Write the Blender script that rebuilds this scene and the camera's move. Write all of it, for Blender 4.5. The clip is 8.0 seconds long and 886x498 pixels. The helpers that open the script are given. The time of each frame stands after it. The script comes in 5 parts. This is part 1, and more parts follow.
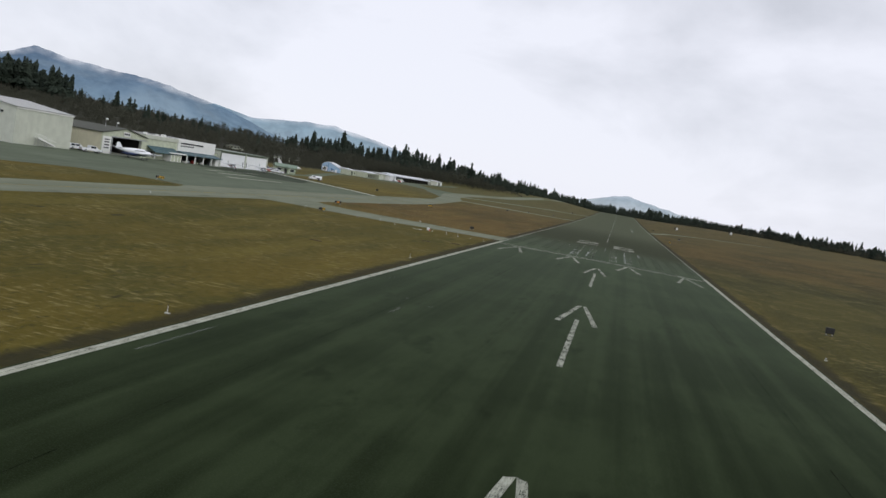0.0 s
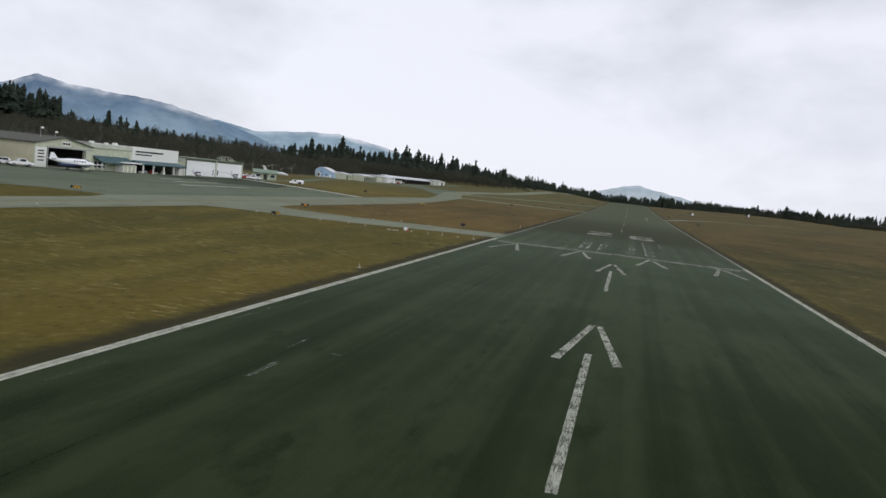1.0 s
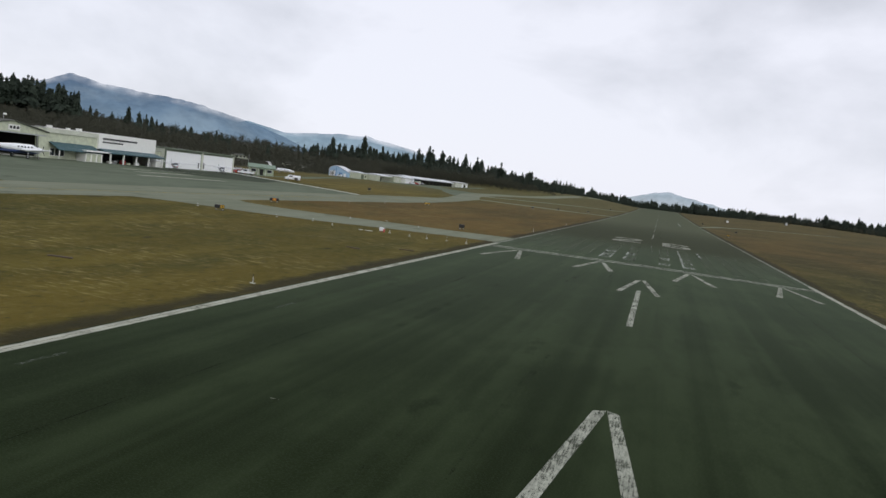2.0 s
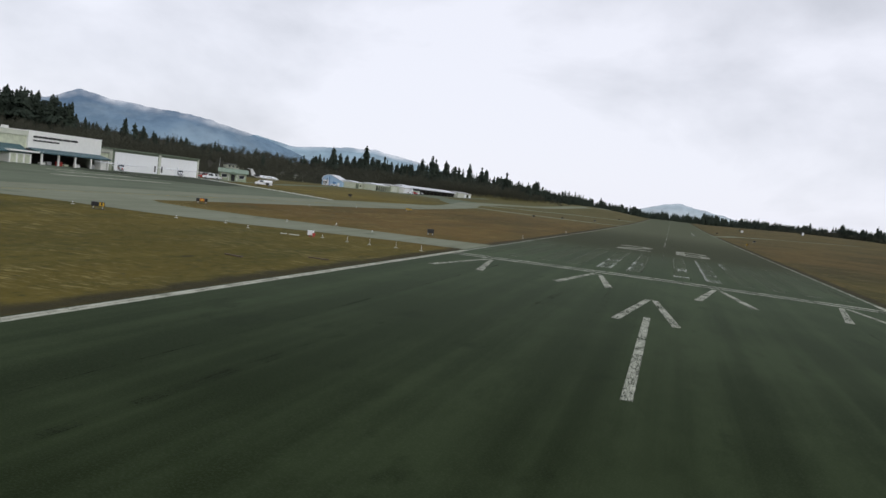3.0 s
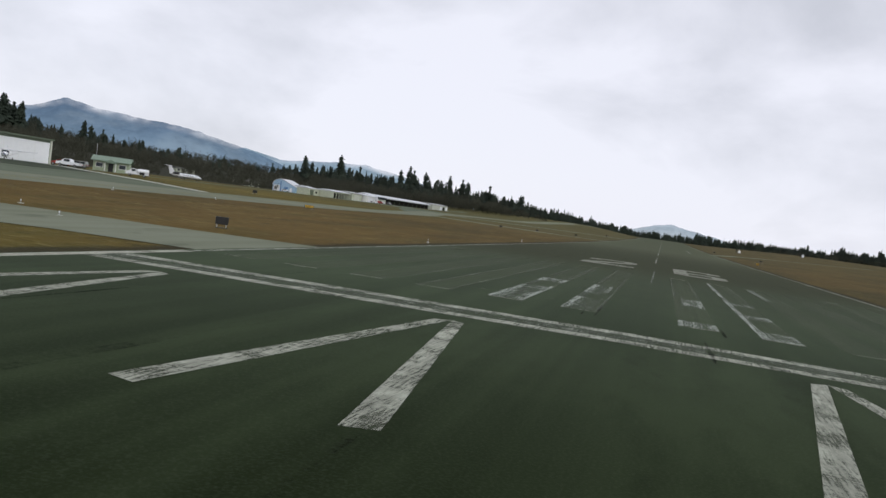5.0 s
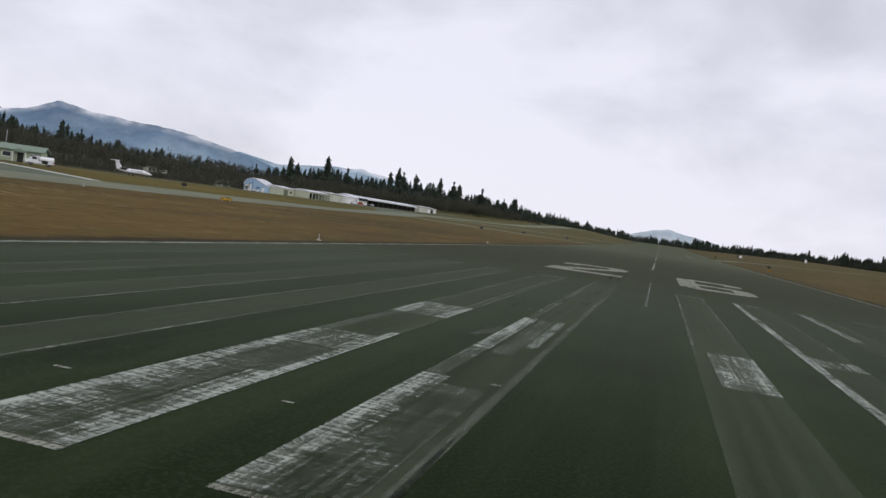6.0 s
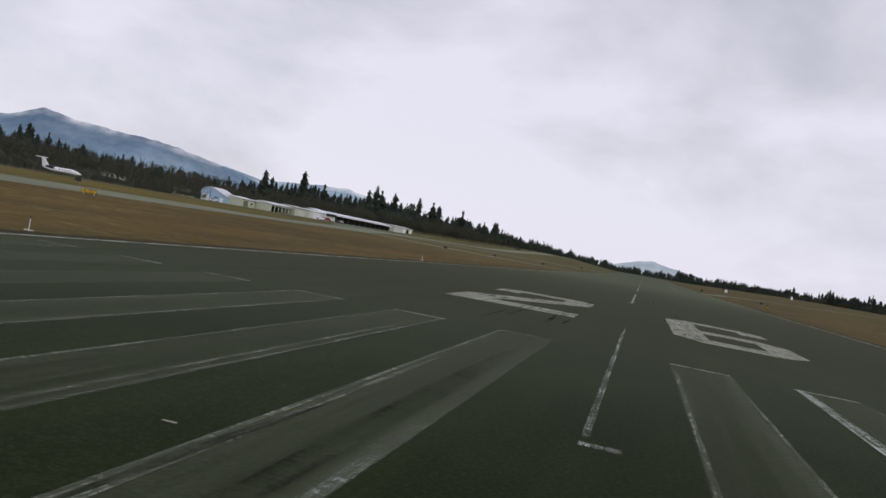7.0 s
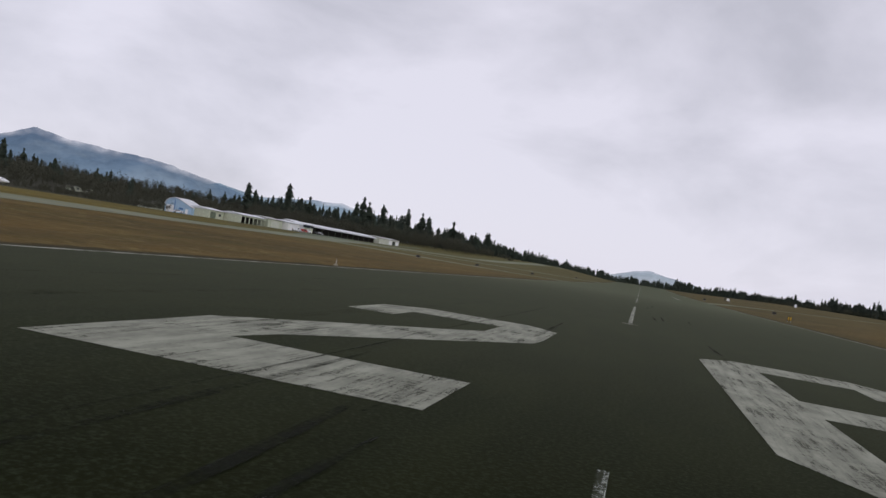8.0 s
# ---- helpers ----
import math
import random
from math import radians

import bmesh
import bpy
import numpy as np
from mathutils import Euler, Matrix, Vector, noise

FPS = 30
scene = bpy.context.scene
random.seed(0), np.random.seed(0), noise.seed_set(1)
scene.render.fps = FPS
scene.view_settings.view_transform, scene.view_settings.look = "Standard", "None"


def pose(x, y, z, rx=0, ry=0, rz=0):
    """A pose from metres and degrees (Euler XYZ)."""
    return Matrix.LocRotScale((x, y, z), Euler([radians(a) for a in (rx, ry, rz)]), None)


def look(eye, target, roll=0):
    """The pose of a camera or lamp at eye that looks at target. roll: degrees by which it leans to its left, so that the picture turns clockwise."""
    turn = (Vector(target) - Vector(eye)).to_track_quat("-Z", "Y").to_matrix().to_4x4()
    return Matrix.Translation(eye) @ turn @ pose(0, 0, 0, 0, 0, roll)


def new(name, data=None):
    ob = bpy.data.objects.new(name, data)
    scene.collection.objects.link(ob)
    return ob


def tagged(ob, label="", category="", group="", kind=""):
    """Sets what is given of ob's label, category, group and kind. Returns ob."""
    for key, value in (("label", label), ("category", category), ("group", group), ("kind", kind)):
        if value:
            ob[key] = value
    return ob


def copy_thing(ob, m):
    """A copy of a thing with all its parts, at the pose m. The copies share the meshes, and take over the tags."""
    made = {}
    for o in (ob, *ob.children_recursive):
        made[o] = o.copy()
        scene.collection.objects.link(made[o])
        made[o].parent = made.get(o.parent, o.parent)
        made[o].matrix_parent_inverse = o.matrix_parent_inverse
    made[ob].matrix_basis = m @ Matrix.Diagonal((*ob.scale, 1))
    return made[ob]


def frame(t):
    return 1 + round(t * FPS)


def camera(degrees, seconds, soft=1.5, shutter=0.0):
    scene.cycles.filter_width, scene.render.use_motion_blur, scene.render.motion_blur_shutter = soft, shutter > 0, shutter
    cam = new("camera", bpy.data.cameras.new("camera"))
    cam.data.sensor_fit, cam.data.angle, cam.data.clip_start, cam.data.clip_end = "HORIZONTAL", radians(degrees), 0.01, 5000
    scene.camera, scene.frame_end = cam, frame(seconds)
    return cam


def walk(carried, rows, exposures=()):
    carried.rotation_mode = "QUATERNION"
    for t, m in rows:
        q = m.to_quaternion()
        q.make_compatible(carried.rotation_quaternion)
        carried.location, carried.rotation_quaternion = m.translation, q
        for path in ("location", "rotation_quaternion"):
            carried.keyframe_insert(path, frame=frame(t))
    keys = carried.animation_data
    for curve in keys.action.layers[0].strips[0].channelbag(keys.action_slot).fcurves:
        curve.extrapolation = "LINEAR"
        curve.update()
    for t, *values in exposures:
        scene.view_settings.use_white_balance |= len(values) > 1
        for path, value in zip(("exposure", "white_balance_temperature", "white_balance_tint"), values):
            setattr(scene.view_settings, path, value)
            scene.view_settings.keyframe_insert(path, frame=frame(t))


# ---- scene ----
# The world: x across the runway (right is +), y along it, y = 0 at the near edge of the threshold bar, z up.
cam = camera(58.7, 8.0, soft=1.5)
PATH = [
    (0, (2.007, -169.498, 11.545), (1.595, -167.549, 11.371), 10.0),
    (0.5, (1.145, -154.893, 10.69), (0.739, -152.945, 10.494), 9.8),
    (1, (1.313, -139.97, 9.889), (0.869, -138.028, 9.715), 6.3),
    (1.5, (1.042, -125.337, 9.047), (0.556, -123.405, 8.876), 7.3),
    (1.7, (0.987, -119.576, 8.878), (0.488, -117.648, 8.701), 7.3),
    (3, (0.665, -83.693, 6.549), (0.122, -81.773, 6.407), 6.7),
    (3.5, (0.5, -70.291, 5.898), (-0.042, -68.372, 5.746), 7.4),
    (4, (0.392, -55.291, 4.951), (-0.141, -53.368, 4.811), 7.7),
    (4.5, (0.318, -41.594, 4.373), (-0.208, -39.668, 4.255), 7.8),
    (4.7, (0.573, -35.761, 4.081), (0.044, -33.835, 3.973), 7.6),
    (5.8, (0.462, -3.883, 3.213), (-0.064, -1.955, 3.136), 8.0),
    (6, (0.428, 2.311, 3.069), (-0.097, 4.239, 2.987), 7.8),
    (6.5, (0.564, 16.043, 2.774), (0.048, 17.975, 2.734), 8.8),
    (7, (0.568, 30.111, 2.528), (0.071, 32.048, 2.511), 10.0),
    (7.5, (0.438, 43.806, 2.333), (-0.046, 45.747, 2.312), 9.6),
    (8, (0.247, 57.387, 2.125), (-0.248, 59.325, 2.143), 9.0),
]
# the clip's camera tints its picture green at first and darkens it a little towards the end
EXPOSURES = [(0.0, 0.0, 6450, 2), (4.5, 0.0, 6450, 2), (6.0, -0.06, 6450, 6), (8.0, -0.23, 6450, 8)]
walk(cam, [(t, look(eye, target, roll)) for t, eye, target, roll in PATH], EXPOSURES)

# ---- light: an overcast winter sky, a weak wide sun behind thin cloud ----
SUN_AZ, SUN_EL = radians(118), radians(30)
world = bpy.data.worlds.new("overcast_sky")
scene.world = world
world.use_nodes = True
wt = world.node_tree
wt.nodes.clear()


def wnode(kind, **values):
    n = wt.nodes.new(kind)
    for key, value in values.items():
        n.inputs[key].default_value = value
    return n


coord = wt.nodes.new("ShaderNodeTexCoord")
stretch = wt.nodes.new("ShaderNodeMapping")
stretch.inputs["Scale"].default_value = (1.0, 1.0, 2.1)
stretch.inputs["Location"].default_value = (2.15, 7.4, 3.3)
wt.links.new(coord.outputs["Generated"], stretch.inputs["Vector"])
big = wnode("ShaderNodeTexNoise", Scale=2.7, Detail=7.0, Roughness=0.52, Distortion=0.25)
wt.links.new(stretch.outputs[0], big.inputs["Vector"])
ramp = wt.nodes.new("ShaderNodeValToRGB")
ramp.color_ramp.elements[0].position, ramp.color_ramp.elements[0].color = 0.33, (0.66, 0.645, 0.745, 1)
ramp.color_ramp.elements[1].position, ramp.color_ramp.elements[1].color = 0.57, (0.94, 0.905, 1.035, 1)
wt.links.new(big.outputs["Fac"], ramp.inputs[0])
sky = wt.nodes.new("ShaderNodeTexSky")
sky.sky_type, sky.sun_disc = "NISHITA", False
sky.sun_elevation, sky.sun_rotation = SUN_EL, SUN_AZ
blue = wt.nodes.new("ShaderNodeVectorMath")
blue.operation = "SCALE"
blue.inputs["Scale"].default_value = 0.1
wt.links.new(sky.outputs[0], blue.inputs[0])
mixed = wt.nodes.new("ShaderNodeMix")
mixed.data_type = "RGBA"
mixed.inputs["Factor"].default_value = 0.93
wt.links.new(blue.outputs[0], mixed.inputs["A"])
wt.links.new(ramp.outputs[0], mixed.inputs["B"])
background = wnode("ShaderNodeBackground", Strength=1.0)
wt.links.new(mixed.outputs["Result"], background.inputs["Color"])
world_out = wt.nodes.new("ShaderNodeOutputWorld")
wt.links.new(background.outputs[0], world_out.inputs[0])

sun = new("sun", bpy.data.lights.new("sun", "SUN"))
sun.data.energy, sun.data.angle, sun.data.color = 0.6, radians(30), (1.0, 0.96, 0.9)
sun.matrix_basis = look((0, 0, 0), (-math.sin(SUN_AZ) * math.cos(SUN_EL), -math.cos(SUN_AZ) * math.cos(SUN_EL), -math.sin(SUN_EL)))

# ---- materials ----
class Shade:
    """A node material with short calls for its nodes."""

    def __init__(self, name, rough=0.8, metal=0.0, spec=0.5):
        self.mat = bpy.data.materials.new(name)
        self.mat.use_nodes = True
        self.tree = self.mat.node_tree
        self.bsdf = self.tree.nodes["Principled BSDF"]
        self.bsdf.inputs["Roughness"].default_value = rough
        self.bsdf.inputs["Metallic"].default_value = metal
        self.bsdf.inputs["Specular IOR Level"].default_value = spec
        self.where = self.tree.nodes.new("ShaderNodeTexCoord").outputs["Object"]

    def put(self, value, socket):
        if isinstance(value, (int, float)):
            socket.default_value = value
        elif isinstance(value, tuple):
            socket.default_value = (*value, 1.0) if len(value) == 3 and len(socket.default_value) == 4 else value
        else:
            self.tree.links.new(value, socket)

    def scaled(self, x, y, z, turn=0.0):
        n = self.tree.nodes.new("ShaderNodeMapping")
        n.inputs["Scale"].default_value = (x, y, z)
        n.inputs["Rotation"].default_value = (0, 0, turn)
        self.put(self.where, n.inputs["Vector"])
        return n.outputs[0]

    def noise(self, scale, detail=4.0, at=None, rough=0.55):
        n = self.tree.nodes.new("ShaderNodeTexNoise")
        n.inputs["Scale"].default_value, n.inputs["Detail"].default_value, n.inputs["Roughness"].default_value = scale, detail, rough
        self.put(self.where if at is None else at, n.inputs["Vector"])
        return n.outputs["Fac"]

    def wave(self, scale, axis="X", at=None, profile="SIN"):
        n = self.tree.nodes.new("ShaderNodeTexWave")
        n.wave_type, n.bands_direction, n.wave_profile = "BANDS", axis, profile
        n.inputs["Scale"].default_value = scale
        self.put(self.where if at is None else at, n.inputs["Vector"])
        return n.outputs["Fac"]

    def step(self, value, low, high, a=0.0, b=1.0):
        n = self.tree.nodes.new("ShaderNodeMapRange")
        n.interpolation_type = "SMOOTHSTEP"
        self.put(value, n.inputs["Value"])
        for key, v in zip(("From Min", "From Max", "To Min", "To Max"), (low, high, a, b)):
            n.inputs[key].default_value = v
        return n.outputs[0]

    def maths(self, op, a, b=0.0):
        n = self.tree.nodes.new("ShaderNodeMath")
        n.operation = op
        self.put(a, n.inputs[0])
        self.put(b, n.inputs[1])
        return n.outputs[0]

    def mix(self, fac, a, b):
        n = self.tree.nodes.new("ShaderNodeMix")
        n.data_type = "RGBA"
        self.put(fac, n.inputs["Factor"])
        self.put(a, n.inputs["A"])
        self.put(b, n.inputs["B"])
        return n.outputs["Result"]

    def axis(self, n):
        s = self.tree.nodes.new("ShaderNodeSeparateXYZ")
        self.put(self.where, s.inputs[0])
        return s.outputs[n]

    def chance(self):
        return self.tree.nodes.new("ShaderNodeObjectInfo").outputs["Random"]

    def island(self):
        return self.tree.nodes.new("ShaderNodeNewGeometry").outputs["Random Per Island"]

    def colour(self, value):
        self.put(value, self.bsdf.inputs["Base Color"])
        return self

    def rough(self, value):
        self.put(value, self.bsdf.inputs["Roughness"])
        return self

    def bump(self, value, strength=0.3, distance=0.02):
        n = self.tree.nodes.new("ShaderNodeBump")
        n.inputs["Strength"].default_value, n.inputs["Distance"].default_value = strength, distance
        self.put(value, n.inputs["Height"])
        self.put(n.outputs[0], self.bsdf.inputs["Normal"])
        return self


def make_asphalt(name, dark, light, pale, dark_from=0, grazing_sheen=0.0, rough=0.8, spec=0.004):
    """Aged asphalt: broad patches, lanes along the runway, fine grain."""
    s = Shade(name, rough=rough, spec=spec)
    # a tinted sheen imitates the sky's reflection at a low angle
    if dark_from:
        # less just past the stripes, raised farther on to pale the distant runway
        s.put(s.maths("ADD", s.step(s.axis(1), dark_from - 20, dark_from + 20, grazing_sheen, 0.78 * grazing_sheen), s.step(s.axis(1), dark_from + 45, dark_from + 200, 0.0, 0.6 * grazing_sheen)), s.bsdf.inputs["Sheen Weight"])
    else:
        s.bsdf.inputs["Sheen Weight"].default_value = grazing_sheen
    s.bsdf.inputs["Sheen Roughness"].default_value = 0.22
    s.put(s.mix(s.step(s.axis(1), dark_from - 20, dark_from + 20), (0.52, 0.64, 0.46), (0.54, 0.60, 0.40)), s.bsdf.inputs["Sheen Tint"])
    broad = s.noise(0.05, 5)
    lanes = s.noise(1.0, 4, s.scaled(0.5, 0.006, 1))
    mottle = s.noise(0.6, 5, s.scaled(1, 0.3, 1), 0.65)
    grain = s.noise(15.0, 4, None, 0.7)
    both = s.maths("ADD", s.maths("MULTIPLY", broad, 0.5), s.maths("MULTIPLY", lanes, 0.5))
    base = s.mix(s.step(both, 0.40, 0.60), dark, light)
    base = s.mix(s.step(mottle, 0.42, 0.72, 0.0, 0.5), base, dark)
    blot = s.noise(0.28, 4, s.scaled(1, 0.45, 1), 0.6)
    base = s.mix(s.step(blot, 0.60, 0.70, 0.0, 0.55), base, tuple(0.6 * c for c in dark))
    if dark_from:
        # browner from the stripes on
        base = s.mix(s.step(s.axis(1), 8, 36, 0.0, 0.55), base, s.mix(s.step(mottle, 0.35, 0.65), (0.0138, 0.0148, 0.0050), (0.0090, 0.0097, 0.0031)))
        # the section past the stripes is darker
        base = s.mix(s.step(s.axis(1), dark_from - 20, dark_from + 20, 0.0, 0.80), base, s.mix(s.step(mottle, 0.35, 0.65), (0.0080, 0.0078, 0.0024), (0.0047, 0.0046, 0.0014)))
    s.colour(s.mix(s.step(grain, 0.42, 0.74, 0.0, 0.32), base, pale))
    s.bump(s.noise(40.0, 3), 0.15, 0.006)
    return s.mat


RUNWAY = make_asphalt("runway_asphalt", (0.0118, 0.0176, 0.0070), (0.0275, 0.0385, 0.0175), (0.054, 0.068, 0.040), 56, 0.19, 0.7, 0.003)
TAXIWAY = make_asphalt("taxiway_asphalt", (0.158, 0.172, 0.123), (0.196, 0.212, 0.156), (0.250, 0.256, 0.190))
APRON = make_asphalt("apron_asphalt", (0.104, 0.121, 0.086), (0.136, 0.156, 0.113), (0.168, 0.189, 0.140))

DARK_APRON = make_asphalt("newer_apron_asphalt", (0.052, 0.062, 0.044), (0.070, 0.082, 0.060), (0.092, 0.104, 0.078))


def make_paint(name, white, wear, across=14.0, along=1.2, rough=0.85, cross=0.2, patchy=0.3, grain=0.0, rims=0.0):
    """Road paint in fine scratches along the runway; wear: 0 is whole, 1 is nearly gone; rims keeps the sides of a stripe."""
    s = Shade(name, rough=rough, spec=0.05)
    scratch = s.noise(1.0, 5, s.scaled(across, along, 1), 0.75)
    groove = s.noise(1.0, 3, s.scaled(1.5, 9.0, 1), 0.7)
    broad = s.noise(0.5, 4, None, 0.6)
    left = s.maths("ADD", s.maths("ADD", s.maths("MULTIPLY", scratch, 1.0 - cross - patchy - grain), s.maths("MULTIPLY", groove, cross)), s.maths("MULTIPLY", broad, patchy))
    if grain:
        left = s.maths("ADD", left, s.maths("MULTIPLY", s.noise(16.0, 5, s.scaled(1, 0.6, 1), 0.8), grain))
    if rims:
        left = s.maths("ADD", left, s.maths("MULTIPLY", s.maths("SUBTRACT", s.step(stripe_side(s), 0.45, 0.95), 0.4), rims))
    streak = s.noise(1.0, 4, s.scaled(2.2, 0.6, 1), 0.7)
    s.colour(s.mix(s.step(streak, 0.3, 0.7), tuple(0.62 * c for c in white), white))
    s.put(s.step(left, 0.24 + 0.30 * wear, 0.44 + 0.30 * wear), s.bsdf.inputs["Alpha"])
    return s.mat


STRIPE_W = 1.753


def stripe_side(s):
    """0 along the middle of a threshold stripe, 1 at its sides."""
    u = s.maths("FRACT", s.maths("DIVIDE", s.maths("ABSOLUTE", s.axis(0)), STRIPE_W))
    return s.maths("MULTIPLY", s.maths("ABSOLUTE", s.maths("SUBTRACT", u, 0.5)), 2.0)


def make_ghost():
    """What is left of blasted-off threshold stripes: a pale stain, stronger at the sides."""
    s = Shade("ghost_stripe_stain", rough=0.85, spec=0.05)
    side = stripe_side(s)
    streak = s.step(s.noise(1.0, 5, s.scaled(4.5, 0.06, 1), 0.65), 0.36, 0.66)
    sweep = s.step(s.noise(1.0, 4, s.scaled(0.45, 0.07, 1)), 0.36, 0.64)
    speck = s.step(s.noise(11.0, 5, s.scaled(1, 0.5, 1), 0.8), 0.50, 0.66)
    fac = s.maths("ADD", 0.075, s.maths("MULTIPLY", streak, 0.16))
    fac = s.maths("ADD", fac, s.maths("MULTIPLY", s.maths("MULTIPLY", s.step(side, 0.40, 0.92), sweep), 0.20))
    fac = s.maths("ADD", fac, s.maths("MULTIPLY", s.maths("MULTIPLY", s.step(side, 0.90, 0.96), speck), 0.44))
    groove = s.step(s.noise(1.0, 3, s.scaled(0.4, 7.0, 1), 0.7), 0.40, 0.60, 0.7, 1.15)
    fac = s.maths("MULTIPLY", fac, groove)
    s.colour(s.mix(s.noise(0.7, 4), (0.137, 0.153, 0.100), (0.172, 0.190, 0.132)))
    s.put(s.maths("MULTIPLY", fac, s.step(side, 1.0, 0.965)), s.bsdf.inputs["Alpha"])
    return s.mat


PAINT = make_paint("white_paint", (0.41, 0.425, 0.345), 0.46, cross=0.12, grain=0.2)
NUMERAL = make_paint("numeral_paint", (0.292, 0.302, 0.240), 0.30, 7.0, 0.5, cross=0.12, patchy=0.28, grain=0.2)
EDGE_PAINT = make_paint("edge_line_paint", (0.45, 0.455, 0.37), 0.25, cross=0.05)
WORN = make_paint("worn_white_paint", (0.48, 0.52, 0.45), 0.66, 11.0, 0.22, cross=0.08, patchy=0.22, grain=0.36)
WORN_STRIPE = make_paint("worn_stripe_paint", (0.46, 0.50, 0.43), 0.60, 9.0, 0.25, cross=0.32, patchy=0.12, grain=0.26, rims=0.045)
GHOST = make_ghost()
EDGE_WORN = make_paint("worn_edge_line_paint", (0.42, 0.43, 0.36), 0.45, cross=0.05, grain=0.2)
THIN = make_paint("thin_worn_paint", (0.25, 0.28, 0.23), 0.72, 12.0, 0.2, cross=0.24, patchy=0.2, grain=0.34)
FAINT = make_paint("faint_line_paint", (0.21, 0.23, 0.18), 0.62, 16.0, 0.4, grain=0.2)
YELLOW_LINE = make_paint("yellow_line_paint", (0.40, 0.28, 0.05), 0.4)
OLD_RUBBER = make_paint("old_tyre_marks", (0.010, 0.012, 0.007), 0.84, 5.0, 0.1, grain=0.25)
RUBBER = make_paint("tyre_rubber_marks", (0.010, 0.012, 0.007), 0.62, 12.0, 0.2, grain=0.25)


def make_grass():
    s = Shade("dry_winter_grass", rough=0.95, spec=0.1)
    broad = s.noise(0.022, 6, s.scaled(1, 0.45, 1))
    mid = s.noise(0.16, 5, s.scaled(1, 0.35, 1), 0.65)
    fine = s.noise(1.3, 5, s.scaled(1, 0.6, 1), 0.75)
    olive = s.mix(s.step(broad, 0.35, 0.65), (0.066, 0.056, 0.0062), (0.109, 0.081, 0.0112))
    russet = s.mix(s.step(broad, 0.35, 0.65), (0.068, 0.044, 0.0082), (0.108, 0.068, 0.0150))
    # the mown field before the threshold is greener than the one beyond
    beyond = s.step(s.maths("ADD", s.axis(1), s.maths("MULTIPLY", broad, 60.0)), 20.0, 70.0)
    beyond = s.maths("MULTIPLY", beyond, s.step(s.axis(0), 60.0, -20.0, 0.35, 1.0))
    beyond = s.maths("MULTIPLY", beyond, s.step(s.axis(0), -92.0, -62.0))
    base = s.mix(beyond, olive, russet)
    base = s.mix(s.step(mid, 0.44, 0.72, 0.0, 0.55), base, (0.043, 0.046, 0.010))
    # the field across the runway is rougher and darker, brown further on
    rough_tone = s.step(s.noise(0.035, 5, s.scaled(1, 0.5, 1)), 0.4, 0.62)
    near_green = s.mix(rough_tone, (0.027, 0.029, 0.0065), (0.056, 0.051, 0.0105))
    far_brown = s.mix(rough_tone, (0.046, 0.035, 0.0095), (0.086, 0.058, 0.0150))
    across = s.mix(s.step(s.axis(1), 20.0, 130.0), near_green, far_brown)
    base = s.mix(s.step(s.axis(0), 20.0, 30.0, 0.0, 0.88), base, across)
    # mown bands and drifts along the runway
    band = s.noise(1.0, 5, s.scaled(0.13, 0.016, 1), 0.6)
    band = s.maths("ADD", 0.49, s.maths("MULTIPLY", s.maths("SUBTRACT", band, 0.49), s.step(s.axis(0), 0.0, 20.0, 1.0, 0.25)))
    base = s.mix(s.step(band, 0.51, 0.64, 0.0, 0.5), base, s.mix(beyond, (0.132, 0.106, 0.018), (0.132, 0.090, 0.025)))
    base = s.mix(s.step(band, 0.48, 0.36, 0.0, 0.55), base, s.mix(beyond, (0.052, 0.050, 0.008), (0.052, 0.038, 0.011)))
    straw = s.maths("MULTIPLY", s.step(s.noise(1.0, 5, s.scaled(0.55, 1.9, 1), 0.7), 0.52, 0.64), s.step(s.noise(0.11, 4), 0.44, 0.60))
    base = s.mix(s.maths("MULTIPLY", straw, 0.7), base, (0.25, 0.205, 0.080))
    base = s.mix(s.step(fine, 0.52, 0.78, 0.0, 0.7), base, (0.20, 0.165, 0.055))
    base = s.mix(s.step(fine, 0.48, 0.30, 0.0, 0.65), base, (0.024, 0.025, 0.007))
    base = s.mix(s.step(s.noise(0.45, 3, s.scaled(1, 0.35, 1)), 0.66, 0.74, 0.0, 0.75), base, (0.026, 0.024, 0.008))
    far = s.maths("MULTIPLY", s.step(s.axis(1), 150.0, 420.0, 0.0, 0.75), s.step(s.axis(0), 18.0, 30.0, 1.0, 0.4))
    base = s.mix(far, base, s.mix(s.step(mid, 0.4, 0.6), (0.062, 0.064, 0.020), (0.092, 0.083, 0.032)))
    base = s.mix(s.step(s.axis(0), -205.0, -245.0), base, (0.026, 0.026, 0.015))
    # bare soil along the runway's edges
    off = s.maths("ABSOLUTE", s.maths("SUBTRACT", s.maths("ABSOLUTE", s.axis(0)), 23.6))
    ragged = s.maths("ADD", off, s.maths("MULTIPLY", s.noise(0.35, 5), 2.4))
    base = s.mix(s.step(ragged, 1.4, 2.9, 0.85, 0.0), base, (0.021, 0.020, 0.009))
    s.colour(base)
    s.bump(s.noise(3.0, 5, None, 0.7), 0.8, 0.12)
    return s.mat


GRASS = make_grass()


